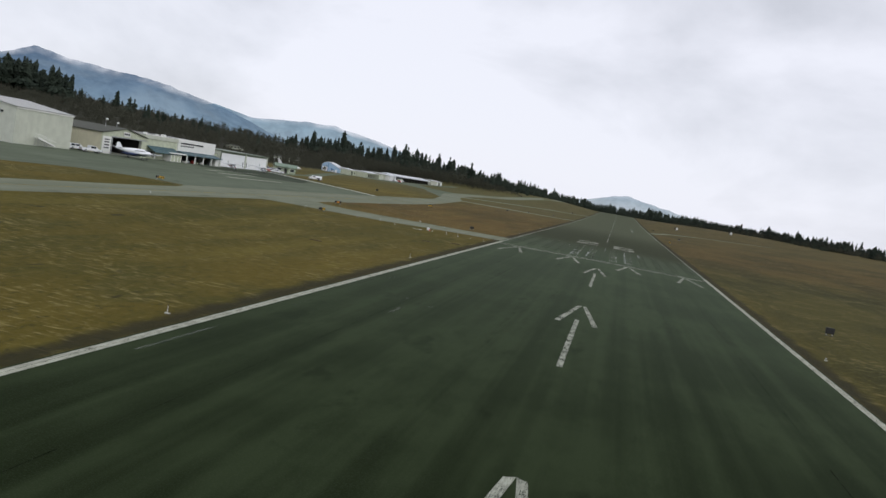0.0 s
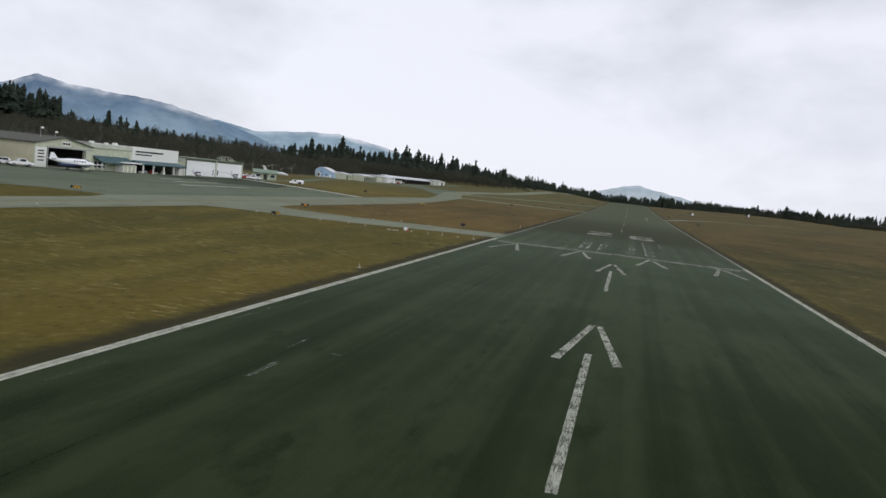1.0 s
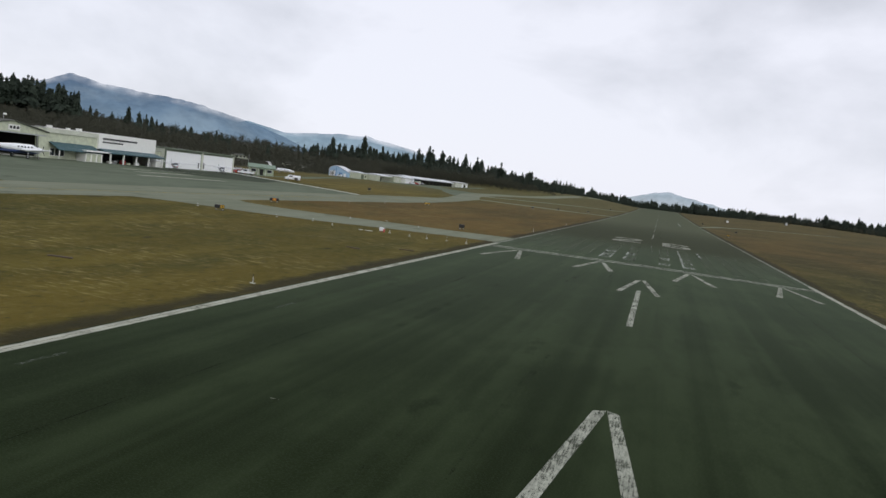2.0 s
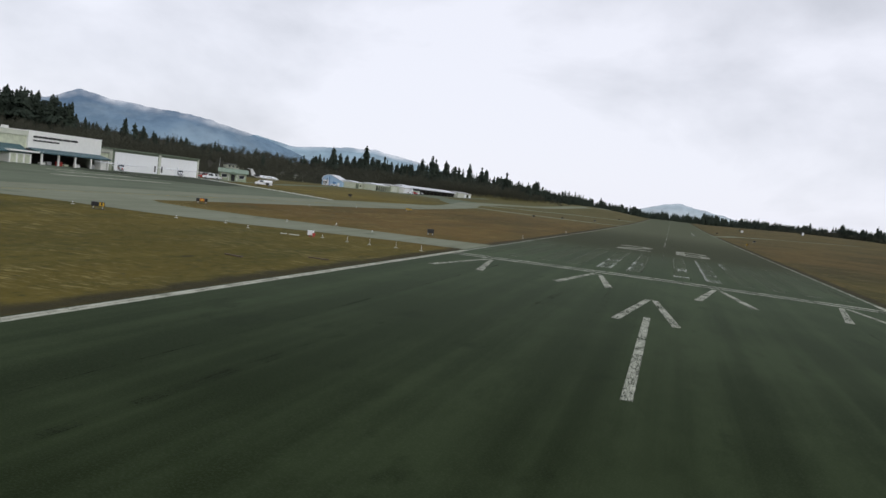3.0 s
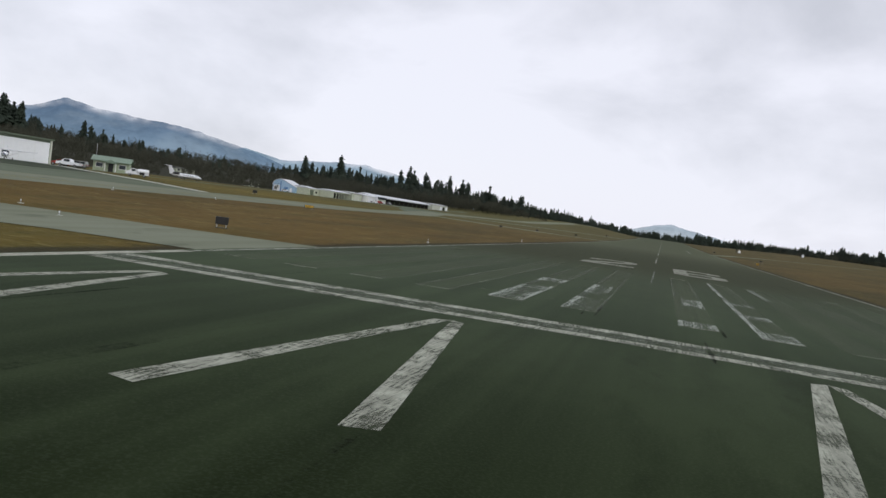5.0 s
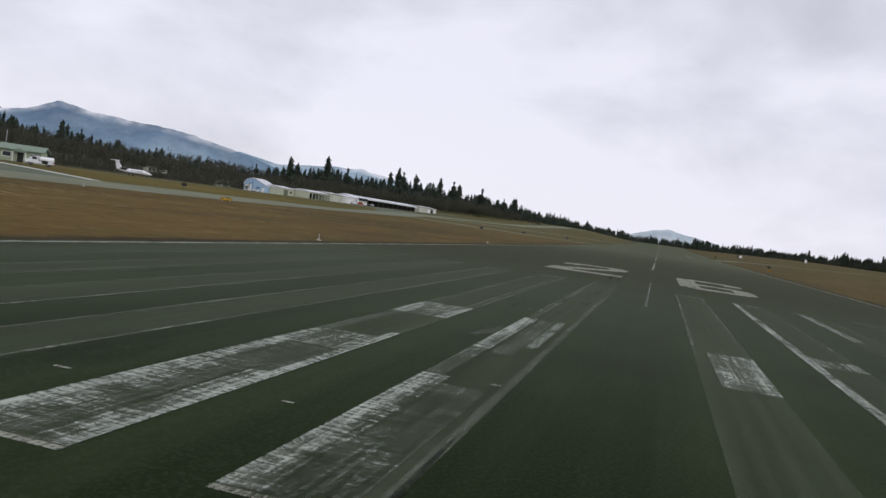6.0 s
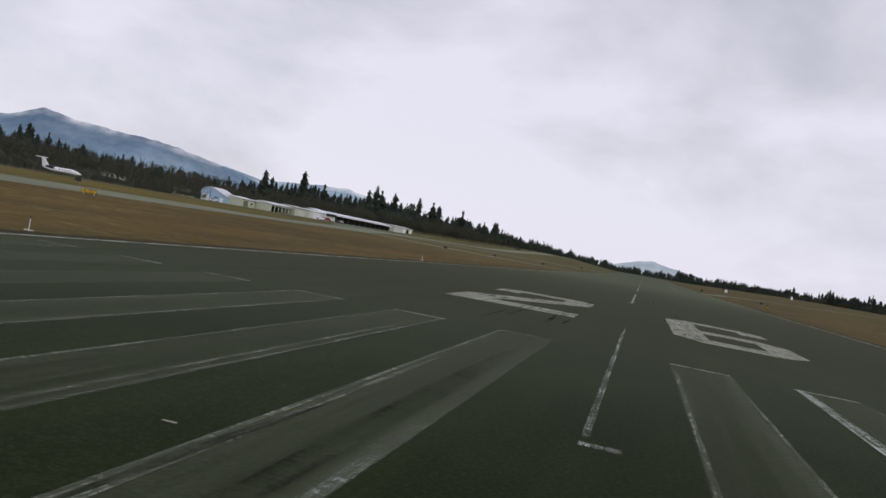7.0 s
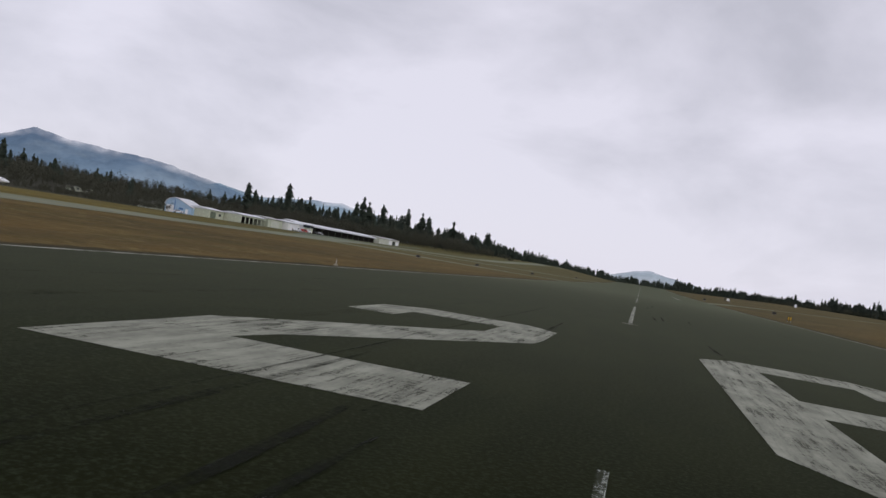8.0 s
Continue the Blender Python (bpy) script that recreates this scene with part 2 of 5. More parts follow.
def plain(name, colour, rough=0.6, metal=0.0, vary=0.18, scale=1.2, spec=0.5, dirt=0.0):
    """Paint, metal, board or plastic with two scales of slight unevenness."""
    s = Shade(name, rough=rough, metal=metal, spec=spec)
    tone = s.maths("ADD", s.maths("MULTIPLY", s.noise(scale, 4), 0.6), s.maths("MULTIPLY", s.noise(scale * 9, 3), 0.4))
    base = s.mix(s.step(tone, 0.3, 0.7), tuple(c * (1 - vary) for c in colour), tuple(min(0.9, c * (1 + vary)) for c in colour))
    if dirt:
        streak = s.noise(1.0, 5, s.scaled(2.2, 2.2, 0.25))
        base = s.mix(s.step(streak, 0.5, 0.75, 0.0, dirt), base, tuple(c * 0.45 for c in colour))
    s.colour(base)
    return s.mat


def ribbed(name, colour, scale, axis="Y", rough=0.5, metal=0.0, strength=0.5):
    """Profiled sheet metal."""
    s = Shade(name, rough=rough, metal=metal)
    tone = s.noise(0.5, 4)
    streak = s.noise(1.0, 4, s.scaled(3.0, 3.0, 0.2))
    base = s.mix(s.step(tone, 0.3, 0.7), tuple(c * 0.88 for c in colour), colour)
    s.colour(s.mix(s.step(streak, 0.52, 0.8, 0.0, 0.3), base, tuple(c * 0.6 for c in colour)))
    s.bump(s.wave(scale, axis), strength, 0.03)
    return s.mat


def glassy(name, colour=(0.02, 0.025, 0.03)):
    s = Shade(name, rough=0.08, spec=0.6)
    s.colour(s.mix(s.noise(0.8, 2), colour, tuple(c * 2 for c in colour)))
    return s.mat


CREAM = ribbed("cream_sheet_metal", (0.60, 0.62, 0.52), 3.0)
CREAM_X = ribbed("cream_sheet_metal_side", (0.62, 0.64, 0.55), 3.0, "X")
BEIGE = plain("beige_stucco", (0.51, 0.54, 0.41), 0.85, dirt=0.2)
TAN_BOARD = ribbed("tan_wood_siding", (0.58, 0.55, 0.40), 2.2, "Z", 0.8)
WHITE_WALL = plain("white_wall_paint", (0.80, 0.80, 0.76), 0.7, vary=0.05, dirt=0.08)
WHITE_DOOR = plain("white_hangar_door", (0.86, 0.87, 0.88), 0.5, vary=0.03, dirt=0.05)
WHITE_PAINT = plain("white_gloss_paint", (0.82, 0.83, 0.85), 0.25, vary=0.03)
TEAL = ribbed("teal_metal_roof", (0.036, 0.095, 0.112), 4.0)
DARK_ROOF = plain("dull_tan_roof", (0.065, 0.068, 0.052), 0.9)
GREY_ROOF = ribbed("grey_metal_roof", (0.36, 0.36, 0.34), 2.5, "Y", 0.45)
PALE_ROOF = ribbed("pale_metal_roof", (0.60, 0.62, 0.64), 2.5, "Y", 0.4)
GREEN_TRIM = plain("green_grey_trim", (0.12, 0.15, 0.10), 0.6)
PALE_GREEN = plain("pale_green_boards", (0.36, 0.42, 0.29), 0.8, dirt=0.15)
GREEN_ROOF = plain("green_shingles", (0.19, 0.25, 0.19), 0.9, vary=0.3, scale=4)
BLUE_WALL = ribbed("light_blue_sheet_metal", (0.42, 0.60, 0.78), 3.0, "X")
BLUE_TRIM = plain("blue_trim_paint", (0.10, 0.22, 0.45), 0.5)
# the shade inside open buildings is put into this near-black lining colour
INNER_SHADE = plain("inner_shade", (0.035, 0.032, 0.028), 0.9)
CONCRETE = plain("pale_concrete", (0.46, 0.47, 0.41), 0.85, scale=0.4, dirt=0.2)
GLASS = glassy("dark_window_glass")
BLACK = plain("black_paint", (0.012, 0.012, 0.012), 0.5)
TYRE = plain("tyre_rubber", (0.015, 0.015, 0.015), 0.8)
STEEL = plain("galvanised_steel", (0.42, 0.43, 0.43), 0.4, 0.7)
YELLOW = plain("yellow_sign_face", (0.62, 0.38, 0.02), 0.5, vary=0.08)
ORANGE = plain("orange_sign_face", (0.55, 0.17, 0.02), 0.5, vary=0.08)
RED = plain("red_paint", (0.38, 0.04, 0.03), 0.5)
BLUE_STRIPE = plain("dark_blue_stripe", (0.03, 0.05, 0.14), 0.35)
BARK = plain("conifer_bark", (0.075, 0.055, 0.04), 0.95, vary=0.35, scale=3)


def make_leaf(name, dark, light, rough=0.8):
    s = Shade(name, rough=rough, spec=0.2)
    tone = s.maths("ADD", s.maths("MULTIPLY", s.island(), 0.5), s.maths("MULTIPLY", s.chance(), 0.5))
    s.colour(s.mix(tone, dark, light))
    return s.mat


NEEDLES = make_leaf("conifer_needles", (0.014, 0.022, 0.015), (0.044, 0.058, 0.040))
TWIGS = make_leaf("bare_alder_twigs", (0.038, 0.041, 0.028), (0.094, 0.092, 0.064))


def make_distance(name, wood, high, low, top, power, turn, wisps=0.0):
    """Far forested slopes, a plain backdrop; haze is put into a glowing colour, paler towards the foot, the crest lost
    in cloud here and there.
    """
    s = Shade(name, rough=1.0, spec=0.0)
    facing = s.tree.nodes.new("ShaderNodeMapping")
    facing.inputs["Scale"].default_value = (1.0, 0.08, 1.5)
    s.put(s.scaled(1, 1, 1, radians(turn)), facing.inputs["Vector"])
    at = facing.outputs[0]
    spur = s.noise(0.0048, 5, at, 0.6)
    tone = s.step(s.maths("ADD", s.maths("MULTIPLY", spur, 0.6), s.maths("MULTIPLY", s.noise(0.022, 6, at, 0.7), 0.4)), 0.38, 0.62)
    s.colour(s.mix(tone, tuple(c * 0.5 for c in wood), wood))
    # haze as emitted colour: low at the foot, high at the crest
    haze_glow = s.mix(s.step(s.axis(2), 0.0, top), low, high)
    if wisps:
        # pale mist patches are mixed into the same glow
        haze_glow = s.mix(s.step(s.noise(0.0034, 4, at), 0.46, 0.68, 0.0, 0.42), haze_glow, (0.30, 0.365, 0.47))
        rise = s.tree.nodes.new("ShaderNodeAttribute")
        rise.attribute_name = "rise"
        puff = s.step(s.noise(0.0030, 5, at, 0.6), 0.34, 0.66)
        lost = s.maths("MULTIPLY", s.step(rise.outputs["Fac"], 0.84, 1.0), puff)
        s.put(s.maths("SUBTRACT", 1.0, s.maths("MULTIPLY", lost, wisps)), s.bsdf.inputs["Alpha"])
    s.put(s.mix(tone, s.mix(0.80, (0.0, 0.0, 0.0), haze_glow), haze_glow), s.bsdf.inputs["Emission Color"])
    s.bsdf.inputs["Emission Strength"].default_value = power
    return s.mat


# the second and third colours are the painted haze, high and low
MOUNTAIN = make_distance("hazed_mountain_forest", (0.045, 0.055, 0.052), (0.098, 0.156, 0.275), (0.205, 0.290, 0.415), 290.0, 0.9, -35, 0.9)
MOUNTAIN_FAR = make_distance("hazed_far_mountain", (0.05, 0.065, 0.06), (0.255, 0.35, 0.485), (0.35, 0.43, 0.545), 220.0, 0.9, -22, 0.8)
HILL = make_distance("hazed_hill", (0.05, 0.06, 0.06), (0.39, 0.45, 0.56), (0.54, 0.575, 0.66), 120.0, 0.9, 1, 0.5)


# ---- helpers for building ----
def part(name, bm, material, parent=None, label=""):
    """Links a bmesh as one mesh object, under a thing or a part."""
    me = bpy.data.meshes.new(name)
    bmesh.ops.recalc_face_normals(bm, faces=bm.faces)
    bm.to_mesh(me)
    bm.free()
    me.materials.append(material)
    ob = new(name, me)
    if parent is not None:
        ob.parent = parent
    return tagged(ob, label) if label else ob


def sheet(name, verts, faces, material, parent=None, smooth=False):
    me = bpy.data.meshes.new(name)
    me.from_pydata(verts, [], faces)
    me.materials.append(material)
    if smooth:
        me.polygons.foreach_set("use_smooth", [True] * len(me.polygons))
    me.update()
    ob = new(name, me)
    if parent is not None:
        ob.parent = parent
    return ob


def thing(name, m, label, category, group=""):
    ob = new(name)
    ob.matrix_basis = m
    ob.empty_display_size = 0.5
    return tagged(ob, label, category, group)


def add_box(bm, x0, x1, y0, y1, z0, z1, bevel=0.0):
    r = bmesh.ops.create_cube(bm, size=1.0, matrix=Matrix.Translation(((x0 + x1) / 2, (y0 + y1) / 2, (z0 + z1) / 2)) @ Matrix.Diagonal((x1 - x0, y1 - y0, z1 - z0, 1)))
    if bevel:
        edges = list({e for v in r["verts"] for e in v.link_edges})
        bmesh.ops.bevel(bm, geom=edges, offset=bevel, segments=1, affect="EDGES")
    return bm


def box(x0, x1, y0, y1, z0, z1, bevel=0.0):
    return add_box(bmesh.new(), x0, x1, y0, y1, z0, z1, bevel)


def add_prism(bm, outline, axis, a, b):
    """Extrudes a closed outline of pairs along an axis (x, y or z) from a to b."""
    def at(p, d):
        return {"x": (d, p[0], p[1]), "y": (p[0], d, p[1]), "z": (p[0], p[1], d)}[axis]
    low = [bm.verts.new(at(p, a)) for p in outline]
    high = [bm.verts.new(at(p, b)) for p in outline]
    bm.faces.new(low)
    bm.faces.new(high[::-1])
    n = len(outline)
    for i in range(n):
        bm.faces.new((low[i], high[i], high[(i + 1) % n], low[(i + 1) % n]))
    return bm


def prism(outline, axis, a, b):
    return add_prism(bmesh.new(), outline, axis, a, b)


def add_tube(bm, p, q, r0, r1=None, sides=8):
    p, q = Vector(p), Vector(q)
    r1 = r0 if r1 is None else r1
    m = Matrix.Translation((p + q) / 2) @ (q - p).to_track_quat("Z", "Y").to_matrix().to_4x4()
    bmesh.ops.create_cone(bm, cap_ends=True, segments=sides, radius1=r0, radius2=max(r1, 0.001), depth=(q - p).length, matrix=m)
    return bm


def tube(p, q, r0, r1=None, sides=8):
    return add_tube(bmesh.new(), p, q, r0, r1, sides)


def loft(rings, close=True):
    """Joins rings of equal length into a skin with end caps."""
    bm = bmesh.new()
    rows = [[bm.verts.new(p) for p in ring] for ring in rings]
    n = len(rows[0])
    for a, b in zip(rows, rows[1:]):
        for i in range(n):
            bm.faces.new((a[i], a[(i + 1) % n], b[(i + 1) % n], b[i]))
    if close:
        bm.faces.new(rows[0][::-1])
        bm.faces.new(rows[-1])
    for f in bm.faces:
        f.smooth = len(f.verts) == 4
    return bm


# ---- the land ----
def ease(t):
    t = min(1.0, max(0.0, t))
    return t * t * (3 - 2 * t)


def land(x, y):
    """The ground's height: a crowned runway in a shallow trough that climbs slowly, and falls away beyond a far crest."""
    z = 0.1 - 0.006 * min(abs(x), 24.0)
    z += 7e-6 * (min(max(y, 120.0), 850.0) - 120.0) ** 2
    if y > 850:
        d = min(y - 850, 420.0)
        z += 0.01022 * d - 4e-5 * d * d - 0.0234 * min(max(0.0, y - 1270), 300.0)
    if x < 0:
        z += 2.3 * ease((-x - 26) / 108) + 0.05 * max(0.0, min(-x, 880) - 260)
        # the far field beside the runway lies higher
        z += 4.2 * ease((-x - 24) / 70) * ease((y - 560) / 300) * (1 - ease((y - 1000) / 300))
    else:
        z += 3.4 * ease((x - 26) / 150)
    return z


def steps(fine0, fine1, step, end0, end1, grow=1.22):
    v = list(np.arange(fine0, fine1 + 0.1, step))
    d = step
    while v[-1] < end1:
        d *= grow
        v.append(min(end1, v[-1] + d))
    d = step
    while v[0] > end0:
        d *= grow
        v.insert(0, max(end0, v[0] - d))
    return v


def draped(name, xs, ys, lift, material, parent=None):
    verts = [(x, y, land(x, y) + lift) for y in ys for x in xs]
    n = len(xs)
    faces = [(j * n + i, j * n + i + 1, (j + 1) * n + i + 1, (j + 1) * n + i) for j in range(len(ys) - 1) for i in range(n - 1)]
    return sheet(name, verts, faces, material, parent, True)


def draped_poly(name, outline, lift, material, parent=None, cell=6.0):
    """A flat outline laid on the land, cut into cells so that it follows the slope."""
    bm = bmesh.new()
    bm.faces.new([bm.verts.new((x, y, 0)) for x, y in outline])
    xs, ys = [p[0] for p in outline], [p[1] for p in outline]
    for axis, lo, hi in ((0, min(xs), max(xs)), (1, min(ys), max(ys))):
        for k in range(1, int((hi - lo) / cell) + 1):
            co, no = [0, 0, 0], [0, 0, 0]
            co[axis], no[axis] = lo + k * cell, 1
            if co[axis] < hi:
                bmesh.ops.bisect_plane(bm, geom=bm.verts[:] + bm.edges[:] + bm.faces[:], plane_co=co, plane_no=no)
    if min(xs) < -0.3 and max(xs) > 0.3:
        bmesh.ops.bisect_plane(bm, geom=bm.verts[:] + bm.edges[:] + bm.faces[:], plane_co=(0, 0, 0), plane_no=(1, 0, 0))
    for v in bm.verts:
        v.co.z = land(v.co.x, v.co.y) + lift
    bmesh.ops.recalc_face_normals(bm, faces=bm.faces)
    if bm.faces and sum(f.normal.z for f in bm.faces) < 0:
        bmesh.ops.reverse_faces(bm, faces=bm.faces)
    me = bpy.data.meshes.new(name)
    bm.to_mesh(me)
    bm.free()
    me.materials.append(material)
    ob = new(name, me)
    if parent is not None:
        ob.parent = parent
    return ob


ground = draped("ground", steps(-250, 190, 5, -4800, 4800), steps(-270, 1300, 7, -4800, 4800), 0.0, GRASS)
tagged(ground, "dry brown winter grass field around the runway", "ground", kind="structure")

runway = draped("runway", list(np.linspace(-22.9, 22.9, 13)), steps(-300, 1300, 7, -420, 1440, 1.1), 0.04, RUNWAY)
tagged(runway, "dark worn asphalt runway with painted markings", "runway", kind="structure")

TAXI_LIFT = 0.03
taxi = draped_poly("taxiway", [(-71, -330), (-71, -15), (-66.5, -11), (-56, -7), (-47, -2), (-39, 4), (-31, 8), (-22.8, 9.5), (-22.8, 25), (-33, 22), (-43, 18.5), (-54, 13), (-61, 9.8), (-66, 9.2),
                               (-69, 11), (-69.5, 20), (-69.5, 100), (-71, 140), (-75, 185), (-80, 232), (-83, 262), (-90, 290), (-98, 330), (-103, 400), (-104, 480), (-100, 600), (-92, 720), (-80, 860), (-70, 1000),
                               (-84, 1000), (-94, 860), (-106, 720), (-114, 600), (-118, 480), (-117, 400), (-112, 340), (-104, 300), (-96, 262), (-86, 205), (-85, 190), (-85, 120), (-84, 104), (-84, -24), (-82, -30), (-81, -45), (-81, -330)], TAXI_LIFT, TAXIWAY, cell=12)
tagged(taxi, "pale grey asphalt taxiway joining the runway", "taxiway", kind="structure")
for outline in ([(-83, 257), (-62, 283), (-48, 298), (-34, 312), (-22.8, 318), (-22.8, 331), (-34, 322), (-50, 310), (-66, 296), (-84, 270)],
                [(-100, 318), (-88, 372), (-76, 424), (-62, 478), (-48, 512), (-22.8, 530), (-22.8, 545), (-50, 526), (-66, 490), (-80, 434), (-92, 380), (-102, 330)],
                [(22.8, 332), (40, 404), (62, 447), (120, 476), (120, 483), (60, 455), (36, 413), (22.8, 350)]):
    tagged(draped_poly("exit_taxiway", outline, 0.026, TAXIWAY, cell=12), "narrow pale asphalt exit from the runway", "taxiway", kind="structure")
apron = draped_poly("apron", [(-84.05, -24), (-84.05, 104), (-120, 112), (-137, 122), (-190, 122), (-190, -330), (-101, -330), (-101, -56), (-98.5, -38), (-92, -28), (-86, -24.5)], TAXI_LIFT, APRON, cell=12)
tagged(apron, "grey asphalt apron in front of the hangars", "apron", kind="structure")
lane = draped_poly("hangar_lane", [(-96.1, 262), (-104.1, 300), (-112.1, 340), (-117.1, 400), (-140, 420), (-166, 480), (-168, 560), (-168, 660), (-176, 660), (-178, 440), (-184, 374), (-174, 362), (-150, 385), (-128, 352), (-116, 312)], TAXI_LIFT, APRON, cell=14)
road = draped_poly("service_road", [(-129, 122.1), (-137, 180), (-158, 248), (-176, 312), (-187, 374), (-193, 372), (-182, 310), (-164, 246), (-143, 178), (-136, 122.1)], 0.026, APRON, cell=14)
tagged(road, "narrow grey service road behind the grass", "road", kind="structure")
tagged(lane, "grey asphalt lane to the far hangars", "taxiway", kind="structure")

# ---- runway markings ----
HALF = 22.4


def mark(name, outline, material, lift=0.048, parent=runway):
    return draped_poly(name, outline, lift, material, parent, cell=8.0)


def oblong(x0, x1, y0, y1):
    return [(x0, y0), (x1, y0), (x1, y1), (x0, y1)]


for s in (-1, 1):
    for a, b in ((-0.33, -0.012), (0.012, 0.33)):
        draped("edge_line", [s * HALF + a, s * HALF + b], steps(-300, 6, 6, -420, 8, 1.1), 0.048, EDGE_PAINT, runway)
    draped("edge_line", [s * HALF - 0.18, s * HALF + 0.18], steps(12, 1290, 7, 8.05, 1420, 1.1), 0.048, EDGE_WORN, runway)
for y0, y1, paint in ((0.0, 0.85, PAINT), (0.86, 2.18, FAINT), (2.2, 3.05, PAINT)):
    mark("threshold_bar", oblong(-HALF + 0.46, HALF - 0.46, y0, y1), paint)


def arrow_head(x, y, width=2.6, length=14.2, stroke=0.68):
    mark("arrow_head", [(x, y), (x - width + stroke, y - length), (x - width, y - length + 0.2), (x - 0.02 - 0.5, y - 0.3)], PAINT)
    mark("arrow_head", [(x + 0.02, y), (x + 0.52, y - 0.3), (x + width, y - length + 0.2), (x + width - stroke, y - length)], PAINT)


for x in (-17.35, -5.9, 5.9, 17.45):
    arrow_head(x, -1.3)
for y in (-20.4, -79.2, -138.0):
    arrow_head(0.0, y, 2.1, 14.2, 0.54)
    mark("arrow_shaft", oblong(-0.22, 0.22, y - 35.5, y - 11.5), PAINT)

W = STRIPE_W
for s in (-1, 1):
    for i in range(1, 7):
        x0, x1 = sorted((s * W * (2 * i - 1), s * W * 2 * i))
        mark("threshold_stripe", oblong(x0, x1, 9.14, 54.86), GHOST, 0.044)
        for ya in (9.14, 54.6):
            mark("stripe_end", oblong(x0, x1, ya, ya + 0.14), THIN if (i == 1 and s < 0 and ya > 20) else PAINT)
# what is left of the white paint on some stripes: whole patches, then long strips along their sides
for x0, x1, y0, y1 in ((-7.0, -6.3, 9.3, 14.2), (-7.0, -6.6, 14.2, 19.0), (-5.8, -5.27, 9.3, 14.2), (-5.5, -5.27, 14.2, 20.4), (-6.9, -5.5, 17.2, 19.4), (-7.0, -5.27, 24.6, 28.2),
                       (-3.5, -2.95, 9.3, 16.5), (-3.5, -3.06, 20.5, 28.2), (-2.40, -2.14, 21.6, 28.2),
                       (1.77, 3.5, 9.3, 11.8), (2.2, 3.5, 21.0, 27.0), (5.27, 7.0, 9.3, 12.4), (5.27, 7.0, 19.2, 21.4), (5.27, 7.0, 28.4, 30.2), (5.27, 5.6, 9.3, 54.5), (9.0, 9.5, 40.0, 54.4)):
    mark("worn_stripe_paint", oblong(x0, x1, y0, y1), WORN_STRIPE, 0.052)
for x0, x1, y0, y1 in ((-2.94, -2.1, 9.3, 15.8), (-1.95, -1.78, 9.3, 18.0), (-6.28, -5.82, 9.3, 14.2), (-6.58, -5.52, 14.22, 17.1), (-7.0, -6.6, 19.1, 24.5), (-3.5, -3.1, 16.52, 20.4), (-2.98, -2.44, 20.0, 28.0), (-1.95, -1.78, 18.2, 40.0)):
    mark("thin_stripe_paint", oblong(x0, x1, y0, y1), THIN, 0.052)
for x, y0, y1 in ((-5.36, 28.4, 54.0), (-5.62, 29.0, 50.0), (-3.48, 30.0, 54.0), (-3.3, 30.0, 46.0), (-10.5, 9.3, 54.0), (-8.88, 9.3, 52.0), (-12.3, 12.0, 40.0), (-7.0, 28.0, 50.0), (1.8, 28.0, 52.0), (3.4, 28.0, 50.0), (7.0, 31.0, 54.0)):
    mark("worn_stripe_line", oblong(x, x + 0.1, y0, y1), FAINT, 0.052)
for x, y0, y1, w in ((-4.1, 22.4, 24.2, 0.4), (-3.75, 23.0, 25.0, 0.2)):
    mark("pale_scuff", oblong(x, x + w, y0, y1), THIN, 0.05)
for x, y, w, n in ((-4.45, 12.6, 0.3, 0.12), (-7.9, 12.0, 0.5, 0.14), (-2.2, 16.4, 0.35, 0.25), (-3.9, 31.2, 0.28, 0.12), (-2.9, 34.4, 0.3, 0.12), (-4.1, 37.6, 0.3, 0.1), (-1.2, 33.6, 0.25, 0.12), (-13.0, -101.0, 0.9, 0.12), (-15.5, -99.0, 0.3, 0.1), (-11.4, -86.0, 0.6, 0.1)):
    mark("paint_fleck", oblong(x, x + w * 0.6, y, y + n * 0.6), PAINT, 0.054)

# pale scuffs on the asphalt
for x, y0, y1, w in ((-14.75, -107.5, -104.2, 0.35), (-15.6, -101.0, -98.5, 0.2)):
    mark("pale_scuff", oblong(x, x + w, y0, y1), FAINT, 0.05)
for x, y0, y1, w in ((-21.1, -133.0, -124.0, 0.25), (-21.5, -96.5, -91.0, 0.22), (-20.6, -88.0, -85.5, 0.2), (-19.6, -70.0, -66.0, 0.18), (-20.9, -113.0, -109.0, 0.2)):
    mark("pale_scuff", oblong(x, x + w, y0, y1), THIN, 0.05)

two = [(-8.5, 67.2), (-2.2, 67.2), (-2.2, 70.15), (-6.7, 70.3), (-6.4, 71.7), (-2.35, 79.2), (-2.25, 80.6), (-2.25, 84.6), (-3.4, 86.0), (-7.2, 86.0), (-8.5, 84.4), (-8.5, 80.8), (-7.0, 80.8), (-7.0, 83.2), (-4.0, 83.2), (-4.0, 80.4), (-8.5, 72.6)]
mark("numeral_two", two, NUMERAL)
mark("numeral_six", [(2.4, 69.2), (3.6, 67.2), (7.2, 67.2), (8.5, 69.2), (8.5, 75.0), (7.2, 77.0), (4.1, 77.0), (4.1, 74.4), (6.8, 74.4), (6.8, 69.9), (4.1, 69.9), (4.1, 83.3), (6.8, 83.3), (6.8, 81.0), (8.4, 81.0), (8.4, 84.4), (7.2, 86.0), (3.6, 86.0), (2.4, 84.4)], NUMERAL)
mark("centre_line", oblong(-0.42, 0.42, 99.7, 100.1), PAINT)
y = 100.25
while y < 1200:
    mark("centre_line", oblong(-0.12, 0.12, y, y + 36.6), PAINT)
    y += 61.0
mark("touchdown_bar", oblong(11.2, 12.0, 296.0, 356.0), PAINT)
